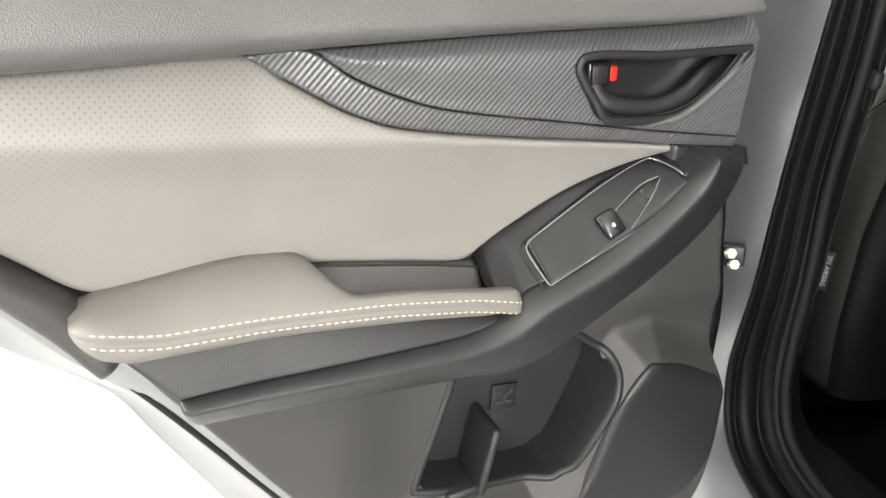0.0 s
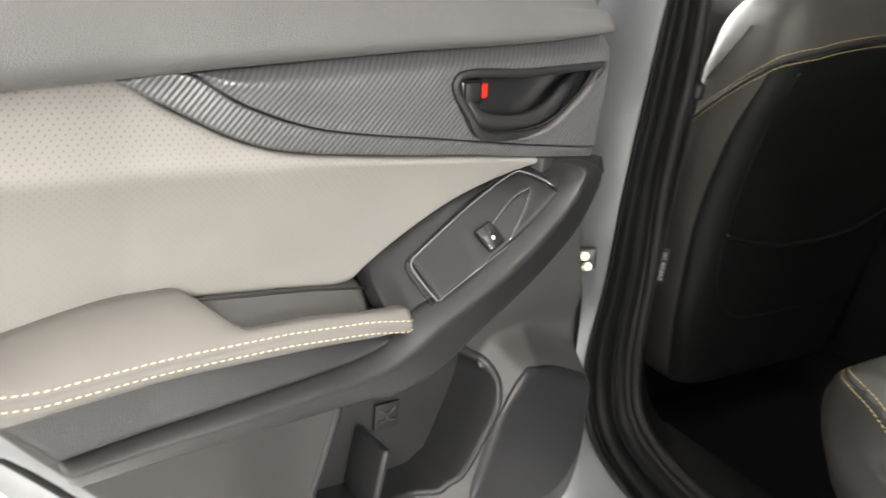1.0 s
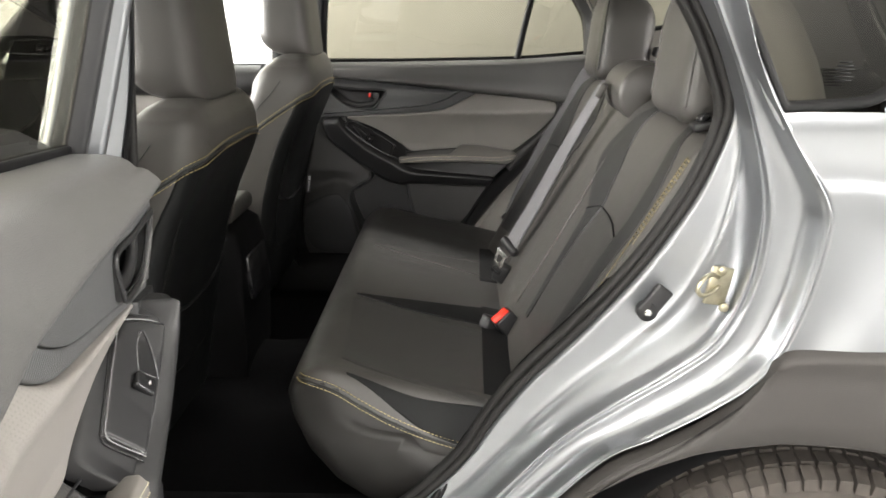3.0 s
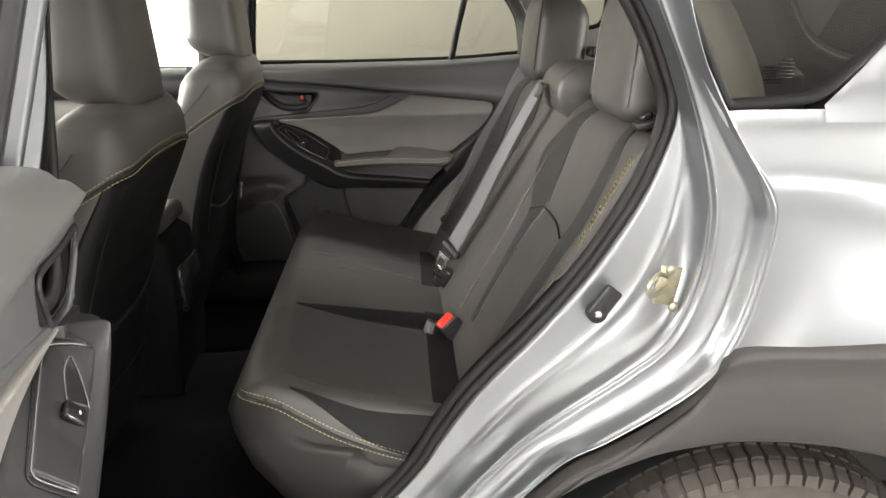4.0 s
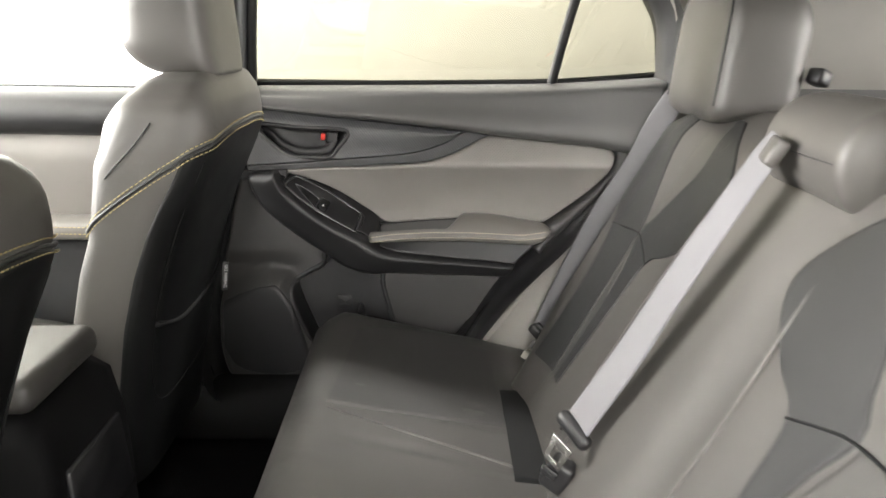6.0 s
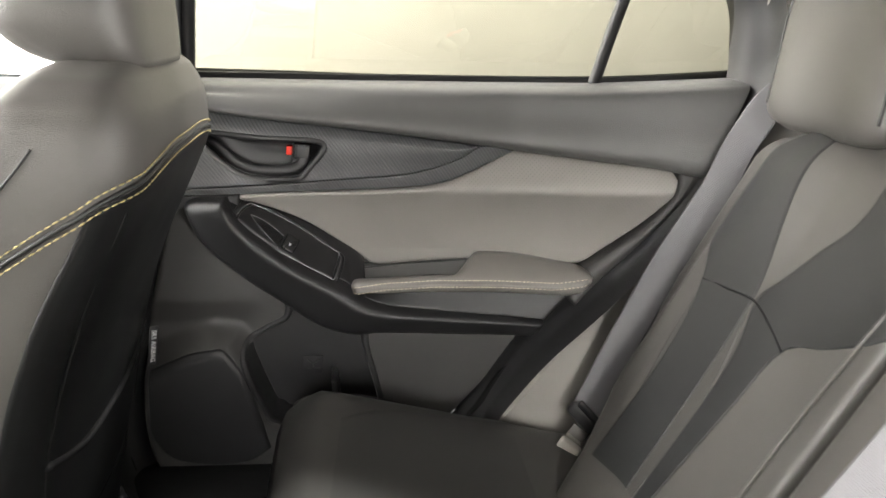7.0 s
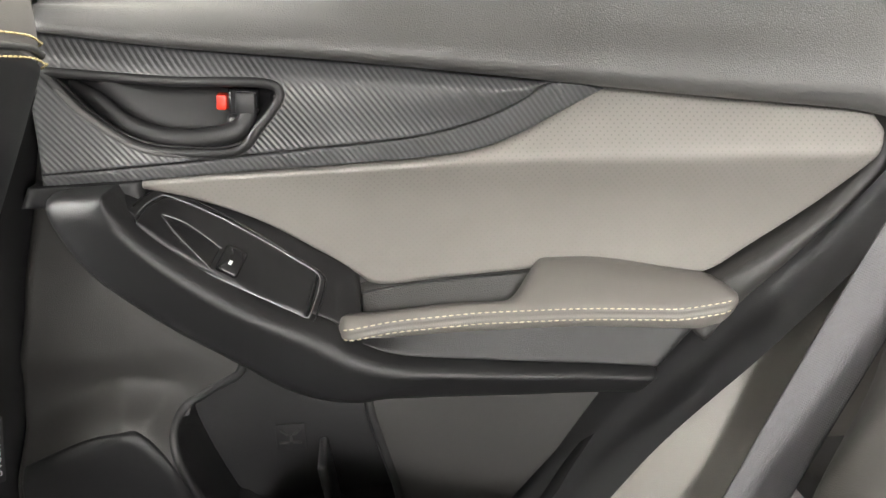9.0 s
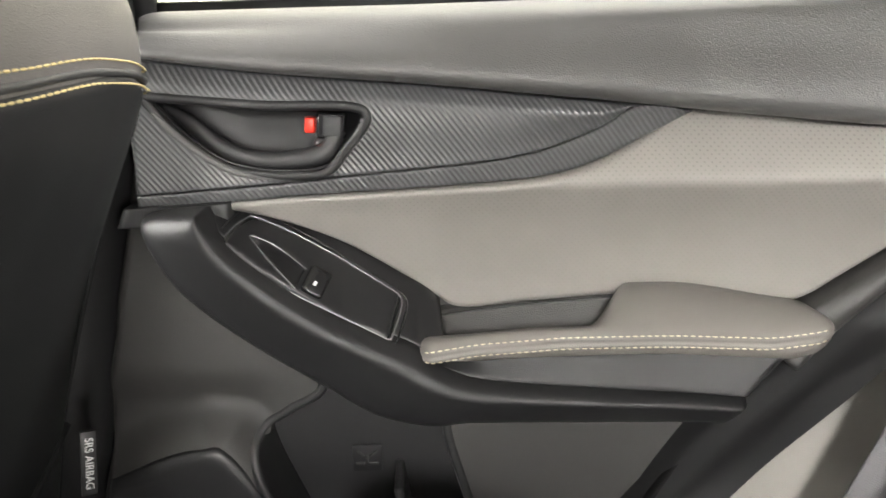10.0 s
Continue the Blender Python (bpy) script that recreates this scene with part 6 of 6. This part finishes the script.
def rear_bench():
    b = thing("rear_bench_seat", "grey and charcoal leather rear bench seat", "car seat")
    ys = np.concatenate([[-0.668, -0.664], np.linspace(-0.66, -0.624, 10), np.linspace(-0.62, -0.57, 12), np.linspace(-0.56, 0.56, 84), np.linspace(0.57, 0.62, 12), np.linspace(0.624, 0.66, 10), [0.664, 0.668]])
    rows = []

    def front_edge(y):
        return 0.252 + float(np.interp(abs(y), [0.40, 0.56, 0.585, 0.60, 0.615, 0.63, 0.645, 0.657, 0.668], [0, 0, 0.003, 0.009, 0.018, 0.036, 0.07, 0.12, 0.20]))
    for y in ys:
        ay = abs(y)
        xf = front_edge(y)
        drop = 0.075 * float(smooth((ay - 0.585) / 0.085)) ** 1.4
        row = [(xf + 0.12, y, 0.37), (xf + 0.07, y, 0.41 - drop * 0.2), (xf + 0.026, y, 0.47 - drop * 0.4), (xf + 0.005, y, 0.525 - drop * 0.7), (xf - 0.001, y, 0.560 - drop), (xf + 0.008, y, 0.583 - drop), (xf + 0.028, y, 0.601 - drop), (xf + 0.055, y, cushion_top(xf + 0.055, y) - 0.002 - drop)]
        for x in np.linspace(xf + 0.075, 0.72, 40):
            row.append((x, y, cushion_top(x, y) - drop))
        rows.append(row)

    def below_seam(c):
        seam = float(np.interp(c[0], [0.275, 0.298, 0.345, 0.395, 0.45, 0.52, 0.60], [0.585, 0.610, 0.622, 0.632, 0.641, 0.648, 0.652]))
        return c[0] - front_edge(c[1]) < 0.018 or abs(c[1]) > seam
    cu = loft("cushion", rows, M_CUSHION, b, "grey leather bench cushion", skip=below_seam)
    # shade on the faces below the seam is put into their colour
    loft("cushion_border", rows, M_BORDER, b, "leather border below the seam, darkened for its shade", skip=lambda c: not below_seam(c), caps=True)

    def on_cushion(name, a, c, mat, label, lift=0.003, n=30, m=8):
        ca, cb = spline(a, n), spline(c, n)
        rr = []
        for t in np.concatenate([[0, 0.02], np.linspace(0.05, 0.95, m), [0.98, 1]]):
            q = ca * (1 - t) + cb * t
            k = lift if 0.01 < t < 0.99 else -0.002
            rr.append([(x, y, cushion_top(x, y) + k - 0.075 * float(smooth((abs(y) - 0.585) / 0.085)) ** 1.4) for x, y in q])
        return loft(name, rr, mat, b, label)
    for sd in (-1, 1):
        on_cushion("insert_panel", [(0.325, sd * 0.205), (0.42, sd * 0.212), (0.615, sd * 0.245)], [(0.345, sd * 0.535), (0.42, sd * 0.575), (0.607, sd * 0.610)], M_CUSHION_DARK, "charcoal seat insert", 0.0015)
        on_cushion("dark_wedge", [(0.328, sd * 0.190), (0.49, sd * 0.150), (0.635, sd * 0.112)], [(0.3285, sd * 0.192), (0.47, sd * 0.220), (0.635, sd * 0.215)], M_BACKPANEL if sd < 0 else M_CUSHION, "dark leather wedge", 0.003)
        on_cushion("dark_wedge", [(0.362, sd * 0.596), (0.483, sd * 0.612), (0.606, sd * 0.606)], [(0.3625, sd * 0.598), (0.49, sd * 0.640), (0.601, sd * 0.652)], M_BACKPANEL, "dark leather wedge", 0.003)
    on_cushion("rear_band", [(0.612, -0.10), (0.690, -0.10)], [(0.606, -0.655), (0.690, -0.655)], M_BACKPANEL, "dark band at the backrest", 0.004)
    on_cushion("rear_band", [(0.612, 0.075), (0.690, 0.09)], [(0.618, 0.40), (0.690, 0.43)], M_BACKPANEL, "dark band at the backrest", 0.004)
    # piped edge with double stitching round the front and side
    def lip(x, y):
        top = cushion_top(x, y)
        z = float(np.interp(x - front_edge(y), [-0.001, 0.008, 0.028, 0.055, 0.075], [0.560, 0.583, 0.601, top - 0.002, top]))
        return z - 0.075 * float(smooth((abs(y) - 0.585) / 0.085)) ** 1.4
    side_edge = [(0.275, -0.585), (0.282, -0.598), (0.298, -0.610), (0.345, -0.622), (0.395, -0.632), (0.450, -0.641), (0.52, -0.648), (0.60, -0.652)]
    side_edge = [(x, y, lip(x, y)) for x, y in side_edge]
    for k in (-0.5, 0.5):
        line = []
        for x, y, z in side_edge:
            u = np.array([0.45 - x, -0.35 - y])
            u = u / np.linalg.norm(u)
            px, py = x + u[0] * 0.008 * k, y + u[1] * 0.008 * k
            line.append((px, py, lip(px, py) + 0.0016))
        stitches("thread_line", line, M_THREAD, cu, "ochre stitching", length=0.0055, gap=0.002, thick=0.001)
    # far seam in paler leather for the highlight along its arc
    tube("piping", [(x, -y, z + 0.001) for x, y, z in side_edge], 0.0022, M_SEAT, cu, "edge seam", n=6, steps=60)
    tube("piping", [(x, y, z + 0.0004) for x, y, z in side_edge], 0.0018, M_SEAT_DARK, cu, "edge seam", n=6, steps=60)
    # backrest
    zs = np.concatenate([np.linspace(0.50, 1.03, 50), [1.042, 1.052, 1.058, 1.060]])
    low_y = lambda z: float(np.interp(z, [0.50, 0.63, 0.73, 0.80, 1.03], [-0.560, -0.605, -0.636, -0.653, -0.668]))
    high_y = lambda z: float(np.interp(z, [0.50, 0.60, 0.66, 0.73, 0.79, 0.84, 1.03], [0.440, 0.455, 0.475, 0.512, 0.540, 0.548, 0.560]))
    for from_y, to_y, label in ((low_y, lambda z: 0.128, "wide part of the grey backrest"), (lambda z: 0.136, high_y, "narrow part of the grey backrest")):
        rows = []
        for z in zs:
            y0, y1 = from_y(z), to_y(z)
            yy = np.concatenate([[y0, y0 + 0.002, y0 + 0.006, y0 + 0.012], np.linspace(y0 + 0.02, y1 - 0.02, 60), [y1 - 0.012, y1 - 0.006, y1 - 0.002, y1]])
            row = []
            for y in yy:
                d = min(y - y0, y1 - y)
                r_ = 0.012
                zz = 0.5 + (z - 0.5) * (1 - 0.03 * float(smooth((-y - 0.50) / 0.13)) - 0.075 * float(smooth((y - 0.43) / 0.12)))
                x = back_face(y, zz)
                if d < r_:
                    x += r_ - math.sqrt(max(0, r_ ** 2 - (r_ - d) ** 2))
                if z > 1.03:
                    x += 0.03 - math.sqrt(max(0, 0.03 ** 2 - (z - 1.03) ** 2))
                row.append((x, y, zz))
            rows.append([(row[0][0] + 0.10, y0, row[0][2] - 0.03)] + row + [(row[-1][0] + 0.10, y1, row[-1][2] - 0.03)])
        rows.append([(x + 0.10, y, z) for x, y, z in rows[-1]])
        if from_y is low_y:
            # black stands for the shade between backrest and seal
            loft("backrest_side", [[r_[0], r_[1], (r_[1][0], r_[1][1] + 0.002, r_[1][2])] for r_ in rows[:-1]], M_SEATBACK, b, "side of the backrest, blackened for the shade of the gap")
            rows = [r_[1:] for r_ in rows]
        loft("backrest", rows, M_SEAT, b, label)

    def on_back(name, a, c, mat, label, lift=0.003, n=40, m=10, sd=1):
        ca, cb = spline(a, n), spline(c, n)
        rr = []
        for t in np.concatenate([[0, 0.02], np.linspace(0.05, 0.95, m), [0.98, 1]]):
            q = ca * (1 - t) + cb * t
            k = lift if 0.01 < t < 0.99 else -0.003
            rr.append([(back_face(sd * y, z) - k * 0.88, sd * y, z + k * 0.48) for y, z in q])
        return loft(name, rr, mat, b, label)
    for sd in (-1, 1):
        # upper insert between its two dark side bands, then the lower insert
        # charcoal band whose outer edge also takes in the shade of the hollow
        on_back("dark_band", [(0.275, 1.045), (0.185, 1.000), (0.125, 0.935), (0.142, 0.885), (0.200, 0.850), (0.255, 0.824), (0.268, 0.75), (0.290, 0.60)],
                [(0.300, 1.045), (0.278, 1.000), (0.280, 0.960), (0.308, 0.920), (0.332, 0.880), (0.350, 0.849), (0.318, 0.77), (0.315, 0.60)], M_SEAT_DARK, "charcoal band", 0.0025, sd=sd)
        if sd < 0:
            bolster_band = ([(0.520, 1.045), (0.543, 1.00), (0.563, 0.94), (0.570, 0.88), (0.555, 0.845), (0.543, 0.77), (0.525, 0.67), (0.505, 0.60)],
                            [(0.560, 1.040), (0.602, 0.99), (0.628, 0.93), (0.633, 0.88), (0.622, 0.84), (0.608, 0.77), (0.585, 0.67), (0.56, 0.60)])
        else:
            bolster_band = ([(0.405, 1.045), (0.398, 0.985), (0.380, 0.93), (0.362, 0.885), (0.352, 0.85), (0.345, 0.79), (0.340, 0.70), (0.336, 0.60)],
                            [(0.440, 1.045), (0.492, 1.005), (0.508, 0.955), (0.488, 0.895), (0.445, 0.848), (0.425, 0.80), (0.416, 0.72), (0.422, 0.60)])
        on_back("dark_band", *bolster_band, M_SEAT_DARK, "charcoal band", 0.0025, sd=sd)
        end = 0.552 if sd < 0 else 0.440
        on_back("lower_insert", [(0.352, 0.846), (0.322, 0.77), (0.308, 0.69), (0.318, 0.60)], [(end, 0.845), (end - 0.008, 0.77), (end - 0.022, 0.69), (end - 0.035, 0.60)], M_SEAT_MID, "darker lower insert", 0.0012, sd=sd)
        tube("yoke_seam", [(back_face(sd * y, z) - 0.0028, sd * y, z) for y, z in ((0.255, 0.824), (0.300, 0.838), (0.350, 0.849), (0.5 * (0.350 + end), 0.849), (end, 0.846))], 0.0017, M_BACKPANEL, b, "seam across the insert", n=6)
        tube("inner_seam", [(back_face(sd * y, z) - 0.001, sd * y, z) for y, z in ((0.150, 1.03), (0.165, 0.90), (0.175, 0.75), (0.170, 0.58))], 0.0030, M_SEAT, b, "raised seam", n=8)
    # ochre needlework along the outer bolster: a ladder stitch above, a plain row below
    def bolster_point(z, inset):
        y = low_y(z) + inset
        return back_face(y, z) - 0.0012 + max(0.0, 0.012 - math.sqrt(max(0.0, 0.012 ** 2 - max(0.0, 0.012 - inset) ** 2))), y, z
    for inset in (0.005, 0.017):
        stitches("thread_line", [bolster_point(z, inset) for z in np.linspace(1.00, 0.60 if inset > 0.01 else 0.86, 16)], M_OCHRE, b, "ochre stitching along the bolster", length=0.0062, gap=0.0014, thick=0.0011)
    for z in np.arange(0.868, 1.002, 0.0068):
        tube("ladder_stitch", [bolster_point(z + 0.0045 * k, 0.005 + 0.012 * k) for k in (0, 0.5, 1)], 0.0009, M_OCHRE, b, n=5, steps=3)
    # outer head restraints
    for sd in (-1, 1):
        rows = []
        y_c = sd * 0.432
        for z in np.linspace(1.036, 1.262, 24):
            t = (z - 1.036) / 0.226
            k = math.sqrt(max(0.03, 1 - (1 - min(t / 0.14, 1)) ** 2)) * math.sqrt(max(0.03, 1 - max(0, (t - 0.62) / 0.38) ** 2))
            xf = 0.914 + 0.022 * t + 0.02 * (1 - k)
            th = 0.150 * (0.35 + 0.65 * k)
            hw = 0.143 * (0.55 + 0.45 * k)
            row = []
            for a in np.linspace(0, 2 * math.pi, 44, endpoint=False):
                ca, sa = math.cos(a), math.sin(a)
                px = abs(ca) ** 0.42 * (1 if ca > 0 else -1)
                py = abs(sa) ** 0.42 * (1 if sa > 0 else -1)
                row.append((xf + th / 2 + px * th / 2 + (0.012 * (1 - abs(py)) if px < 0 else 0), y_c + py * hw, z))
            rows.append(row)
        hr = loft("headrest", rows, M_SEAT, b, "grey leather head restraint", wrap=True, caps=True)
        # welt where the face meets each side
        for k in (17, 27):
            tube("welt", [rows[q][k] for q in range(3, 22, 3)], 0.0026, M_SEAT_DARK if sd > 0 else M_SEAT, hr, "sewn welt", n=6)
        for dy in (-0.06, 0.06):
            tube("post", [(0.995, y_c + dy, 1.02), (1.0, y_c + dy, 1.07)], 0.006, M_METAL, hr, "steel post", n=8)
        block("headrest_guide", (0.03, 0.028, 0.012), pose(0.985, y_c + sd * 0.10, 1.050), M_BLACK, hr, "black release button", bevel=0.004)
        # folding latch at the outer shoulder
        if sd > 0:
            continue
        latch = block("fold_latch", (0.060, 0.034, 0.014), pose(0.955, sd * 0.600, 1.046, 0, -10, 0), M_BLACK, b, "black folding latch", bevel=0.005, segments=3)
        block("latch_tab", (0.022, 0.018, 0.012), pose(0.943, sd * 0.600, 1.056, 0, -25, 0), M_GLOSS, latch, "raised tab", bevel=0.004)
        tube("latch_rod", [(0.965, sd * 0.590, 1.048), (1.00, sd * 0.588, 1.052), (1.03, sd * 0.586, 1.054)], 0.006, M_BLACK, latch, "pull rod", n=8)
    rows = []
    for y in np.concatenate([np.linspace(-0.16, -0.14, 6), np.linspace(-0.13, 0.03, 16), np.linspace(0.04, 0.06, 6)]):
        d = min(y + 0.16, 0.06 - y)
        k = math.sqrt(max(0.05, 1 - (1 - min(d / 0.022, 1)) ** 2))
        sec = [(0.985, 0.975), (0.915, 1.000), (0.898, 1.052), (0.914, 1.088), (0.945, 1.106), (0.985, 1.108), (1.010, 1.09), (1.012, 1.04)]
        c = spline(sec, 24)
        rows.append([(0.955 + (x - 0.955) * k, y, 1.062 + (z - 1.062) * k) for x, z in c])
    mid = loft("middle_headrest", rows, M_SEAT, b, "low grey middle head restraint", caps=True)
    stitches("thread_line", [(0.8985, y, 1.046) for y in np.linspace(-0.13, 0.03, 8)], M_SEAT_DARK, mid, "tone-on-tone seam", length=0.01, gap=0.0)
    return b


rear_bench()


# ---- belts and buckles ----
def strap(name, path, width, across, parent, label="", mat=None):
    """A woven strap along a path; across gives its sideways direction at the ends."""
    p = spline(path, 50)
    tang = np.gradient(p, axis=0)
    tang /= np.linalg.norm(tang, axis=1)[:, None]
    a0, a1 = np.array(across[0], float), np.array(across[1], float)
    verts, uvs = [], []
    run = np.concatenate([[0], np.cumsum(np.linalg.norm(np.diff(p, axis=0), axis=1))])
    for i, c in enumerate(p):
        t = i / (len(p) - 1)
        w = a0 * (1 - t) + a1 * t
        w -= tang[i] * (w @ tang[i])
        w /= np.linalg.norm(w)
        nrm = np.cross(tang[i], w)
        for k, h in ((-1, 0.0), (-0.9, 0.0009), (-0.5, 0.0006), (0, 0.0006), (0.5, 0.0006), (0.9, 0.0009), (1, 0.0), (0.9, -0.0007), (0, -0.0006), (-0.9, -0.0007)):
            verts.append(c + w * k * width / 2 + nrm * h)
            uvs.append((k * width / 2, run[i]))
    me = to_mesh(name, verts, grid_faces(len(p), 10, 0, True))
    layer = me.uv_layers.new(name="UVMap")
    for loop in me.loops:
        layer.data[loop.index].uv = uvs[loop.vertex_index]
    return put(name, me, mat or M_BELT, parent, label)


def middle_belt():
    t = thing("middle_seat_belt", "grey seat belt with bright tongue over the bench", "seat belt")
    strap("webbing", [(0.888, -0.026, 1.060), (0.870, -0.020, 1.030), (0.80, 0.000, 0.890), (0.742, 0.018, 0.765), (0.704, 0.032, 0.690), (0.688, 0.037, 0.658)], 0.047, ((0.25, -0.95, 0), (0.62, -0.78, 0.1)), t, "grey woven webbing")
    block("belt_clip", (0.016, 0.042, 0.034), pose(0.880, -0.030, 1.045, 0, 28, -12), M_SEAT, t, "grey plastic clip", bevel=0.004)
    block("tongue_cover", (0.062, 0.020, 0.022), pose(0.684, 0.036, 0.652, 0, 24, -50) @ pose(0, 0, 0, 0, 8, 0), M_PLASTIC, t, "dark tongue cover", bevel=0.009, segments=4)
    # steel tongue with its slot
    m = pose(0.660, 0.022, 0.624, 0, 26, -50)
    for name, size, at in (("tongue_side", (0.008, 0.003, 0.036), (-0.012, 0, 0)), ("tongue_side", (0.008, 0.003, 0.036), (0.012, 0, 0)), ("tongue_end", (0.030, 0.003, 0.009), (0, 0, -0.017)), ("tongue_root", (0.036, 0.003, 0.014), (0, 0, 0.016))):
        block(name, size, m @ pose(*at), M_METAL, t, "bright steel", bevel=0.001)
    bk = block("buckle", (0.040, 0.030, 0.050), pose(0.668, 0.042, 0.580, 0, 24, -30), M_BLACK, t, "black buckle", bevel=0.008, segments=3)
    block("release_button", (0.026, 0.006, 0.014), pose(0.652, 0.030, 0.590, 0, 24, -30), M_GLOSS, bk, bevel=0.002)
    return t


def side_belt():
    t = thing("side_seat_belt", "grey seat belt hanging beside the bench", "seat belt")
    strap("webbing", [(1.06, 0.600, 1.102), (1.020, 0.602, 1.095), (0.985, 0.604, 1.080), (0.957, 0.604, 1.054), (0.922, 0.597, 0.998), (0.888, 0.584, 0.932), (0.826, 0.566, 0.838), (0.771, 0.560, 0.722), (0.719, 0.559, 0.594)], 0.048, ((0.8, -0.5, 0.0), (0.86, -0.5, 0)), t, "grey woven webbing")
    block("belt_guide", (0.11, 0.06, 0.024), pose(1.045, 0.590, 1.075, 0, -14, 0), M_TRIM, t, "black shoulder guide", bevel=0.008, segments=3)
    block("tongue_cover", (0.064, 0.018, 0.024), pose(0.716, 0.557, 0.577, 0, 40, -30), M_PLASTIC, t, "dark tongue cover", bevel=0.008, segments=4)
    block("cover_loop", (0.046, 0.010, 0.012), pose(0.720, 0.552, 0.590, 0, 40, -30), M_BLACK, t, "strap slot", bevel=0.004, segments=3)
    block("tongue", (0.028, 0.003, 0.040), pose(0.702, 0.554, 0.548, 0, 28, -30), M_METAL, t, "bright steel tongue", bevel=0.001)
    block("anchor", (0.036, 0.014, 0.026), pose(0.692, 0.552, 0.530, 0, 28, -30), M_PILLAR, t, "grey anchor cover", bevel=0.004)
    return t


def red_buckle():
    t = thing("seat_belt_buckle", "black buckle with a red release button on the bench", "buckle")
    m = pose(0.672, -0.232, 0.548, 0, -38, 22)
    block("housing", (0.048, 0.034, 0.072), m, M_PLASTIC, t, "grey-black housing", bevel=0.006, segments=3)
    block("release_button", (0.040, 0.026, 0.012), m @ pose(-0.002, 0, 0.034), M_RED, t, "red release button", bevel=0.003)
    block("collar", (0.052, 0.038, 0.014), m @ pose(0, 0, -0.030), M_BLACK, t, "black collar", bevel=0.004)
    tube("stalk", [(0.690, -0.225, 0.53), (0.71, -0.215, 0.52), (0.73, -0.21, 0.515)], 0.009, M_BLACK, t, "black stalk", n=8)
    block("second_buckle", (0.044, 0.034, 0.05), pose(0.628, -0.215, 0.538, 0, 25, 30), M_BLACK, t, "black pocket", bevel=0.008, segments=3)
    return t


middle_belt()
side_belt()
red_buckle()


def front_belt():
    t = thing("front_seat_belt", "black front seat belt on the centre pillar", "seat belt")
    strap("webbing", [(0.01, -0.655, 1.15), (0.018, -0.662, 1.02), (0.012, -0.662, 0.92), (-0.03, -0.655, 0.70), (-0.06, -0.65, 0.50)], 0.046, ((1, 0.2, 0), (1, 0.2, 0)), t, "dark woven webbing", M_BLACKBELT)
    block("tongue_cover", (0.06, 0.016, 0.024), pose(0.022, -0.672, 0.925, 0, 8, 8), M_PLASTIC, t, "dark tongue cover", bevel=0.006)
    block("tongue", (0.03, 0.004, 0.03), pose(0.020, -0.672, 0.900, 0, 8, 8), M_PLASTIC, t, "steel tongue", bevel=0.001)
    return t


front_belt()
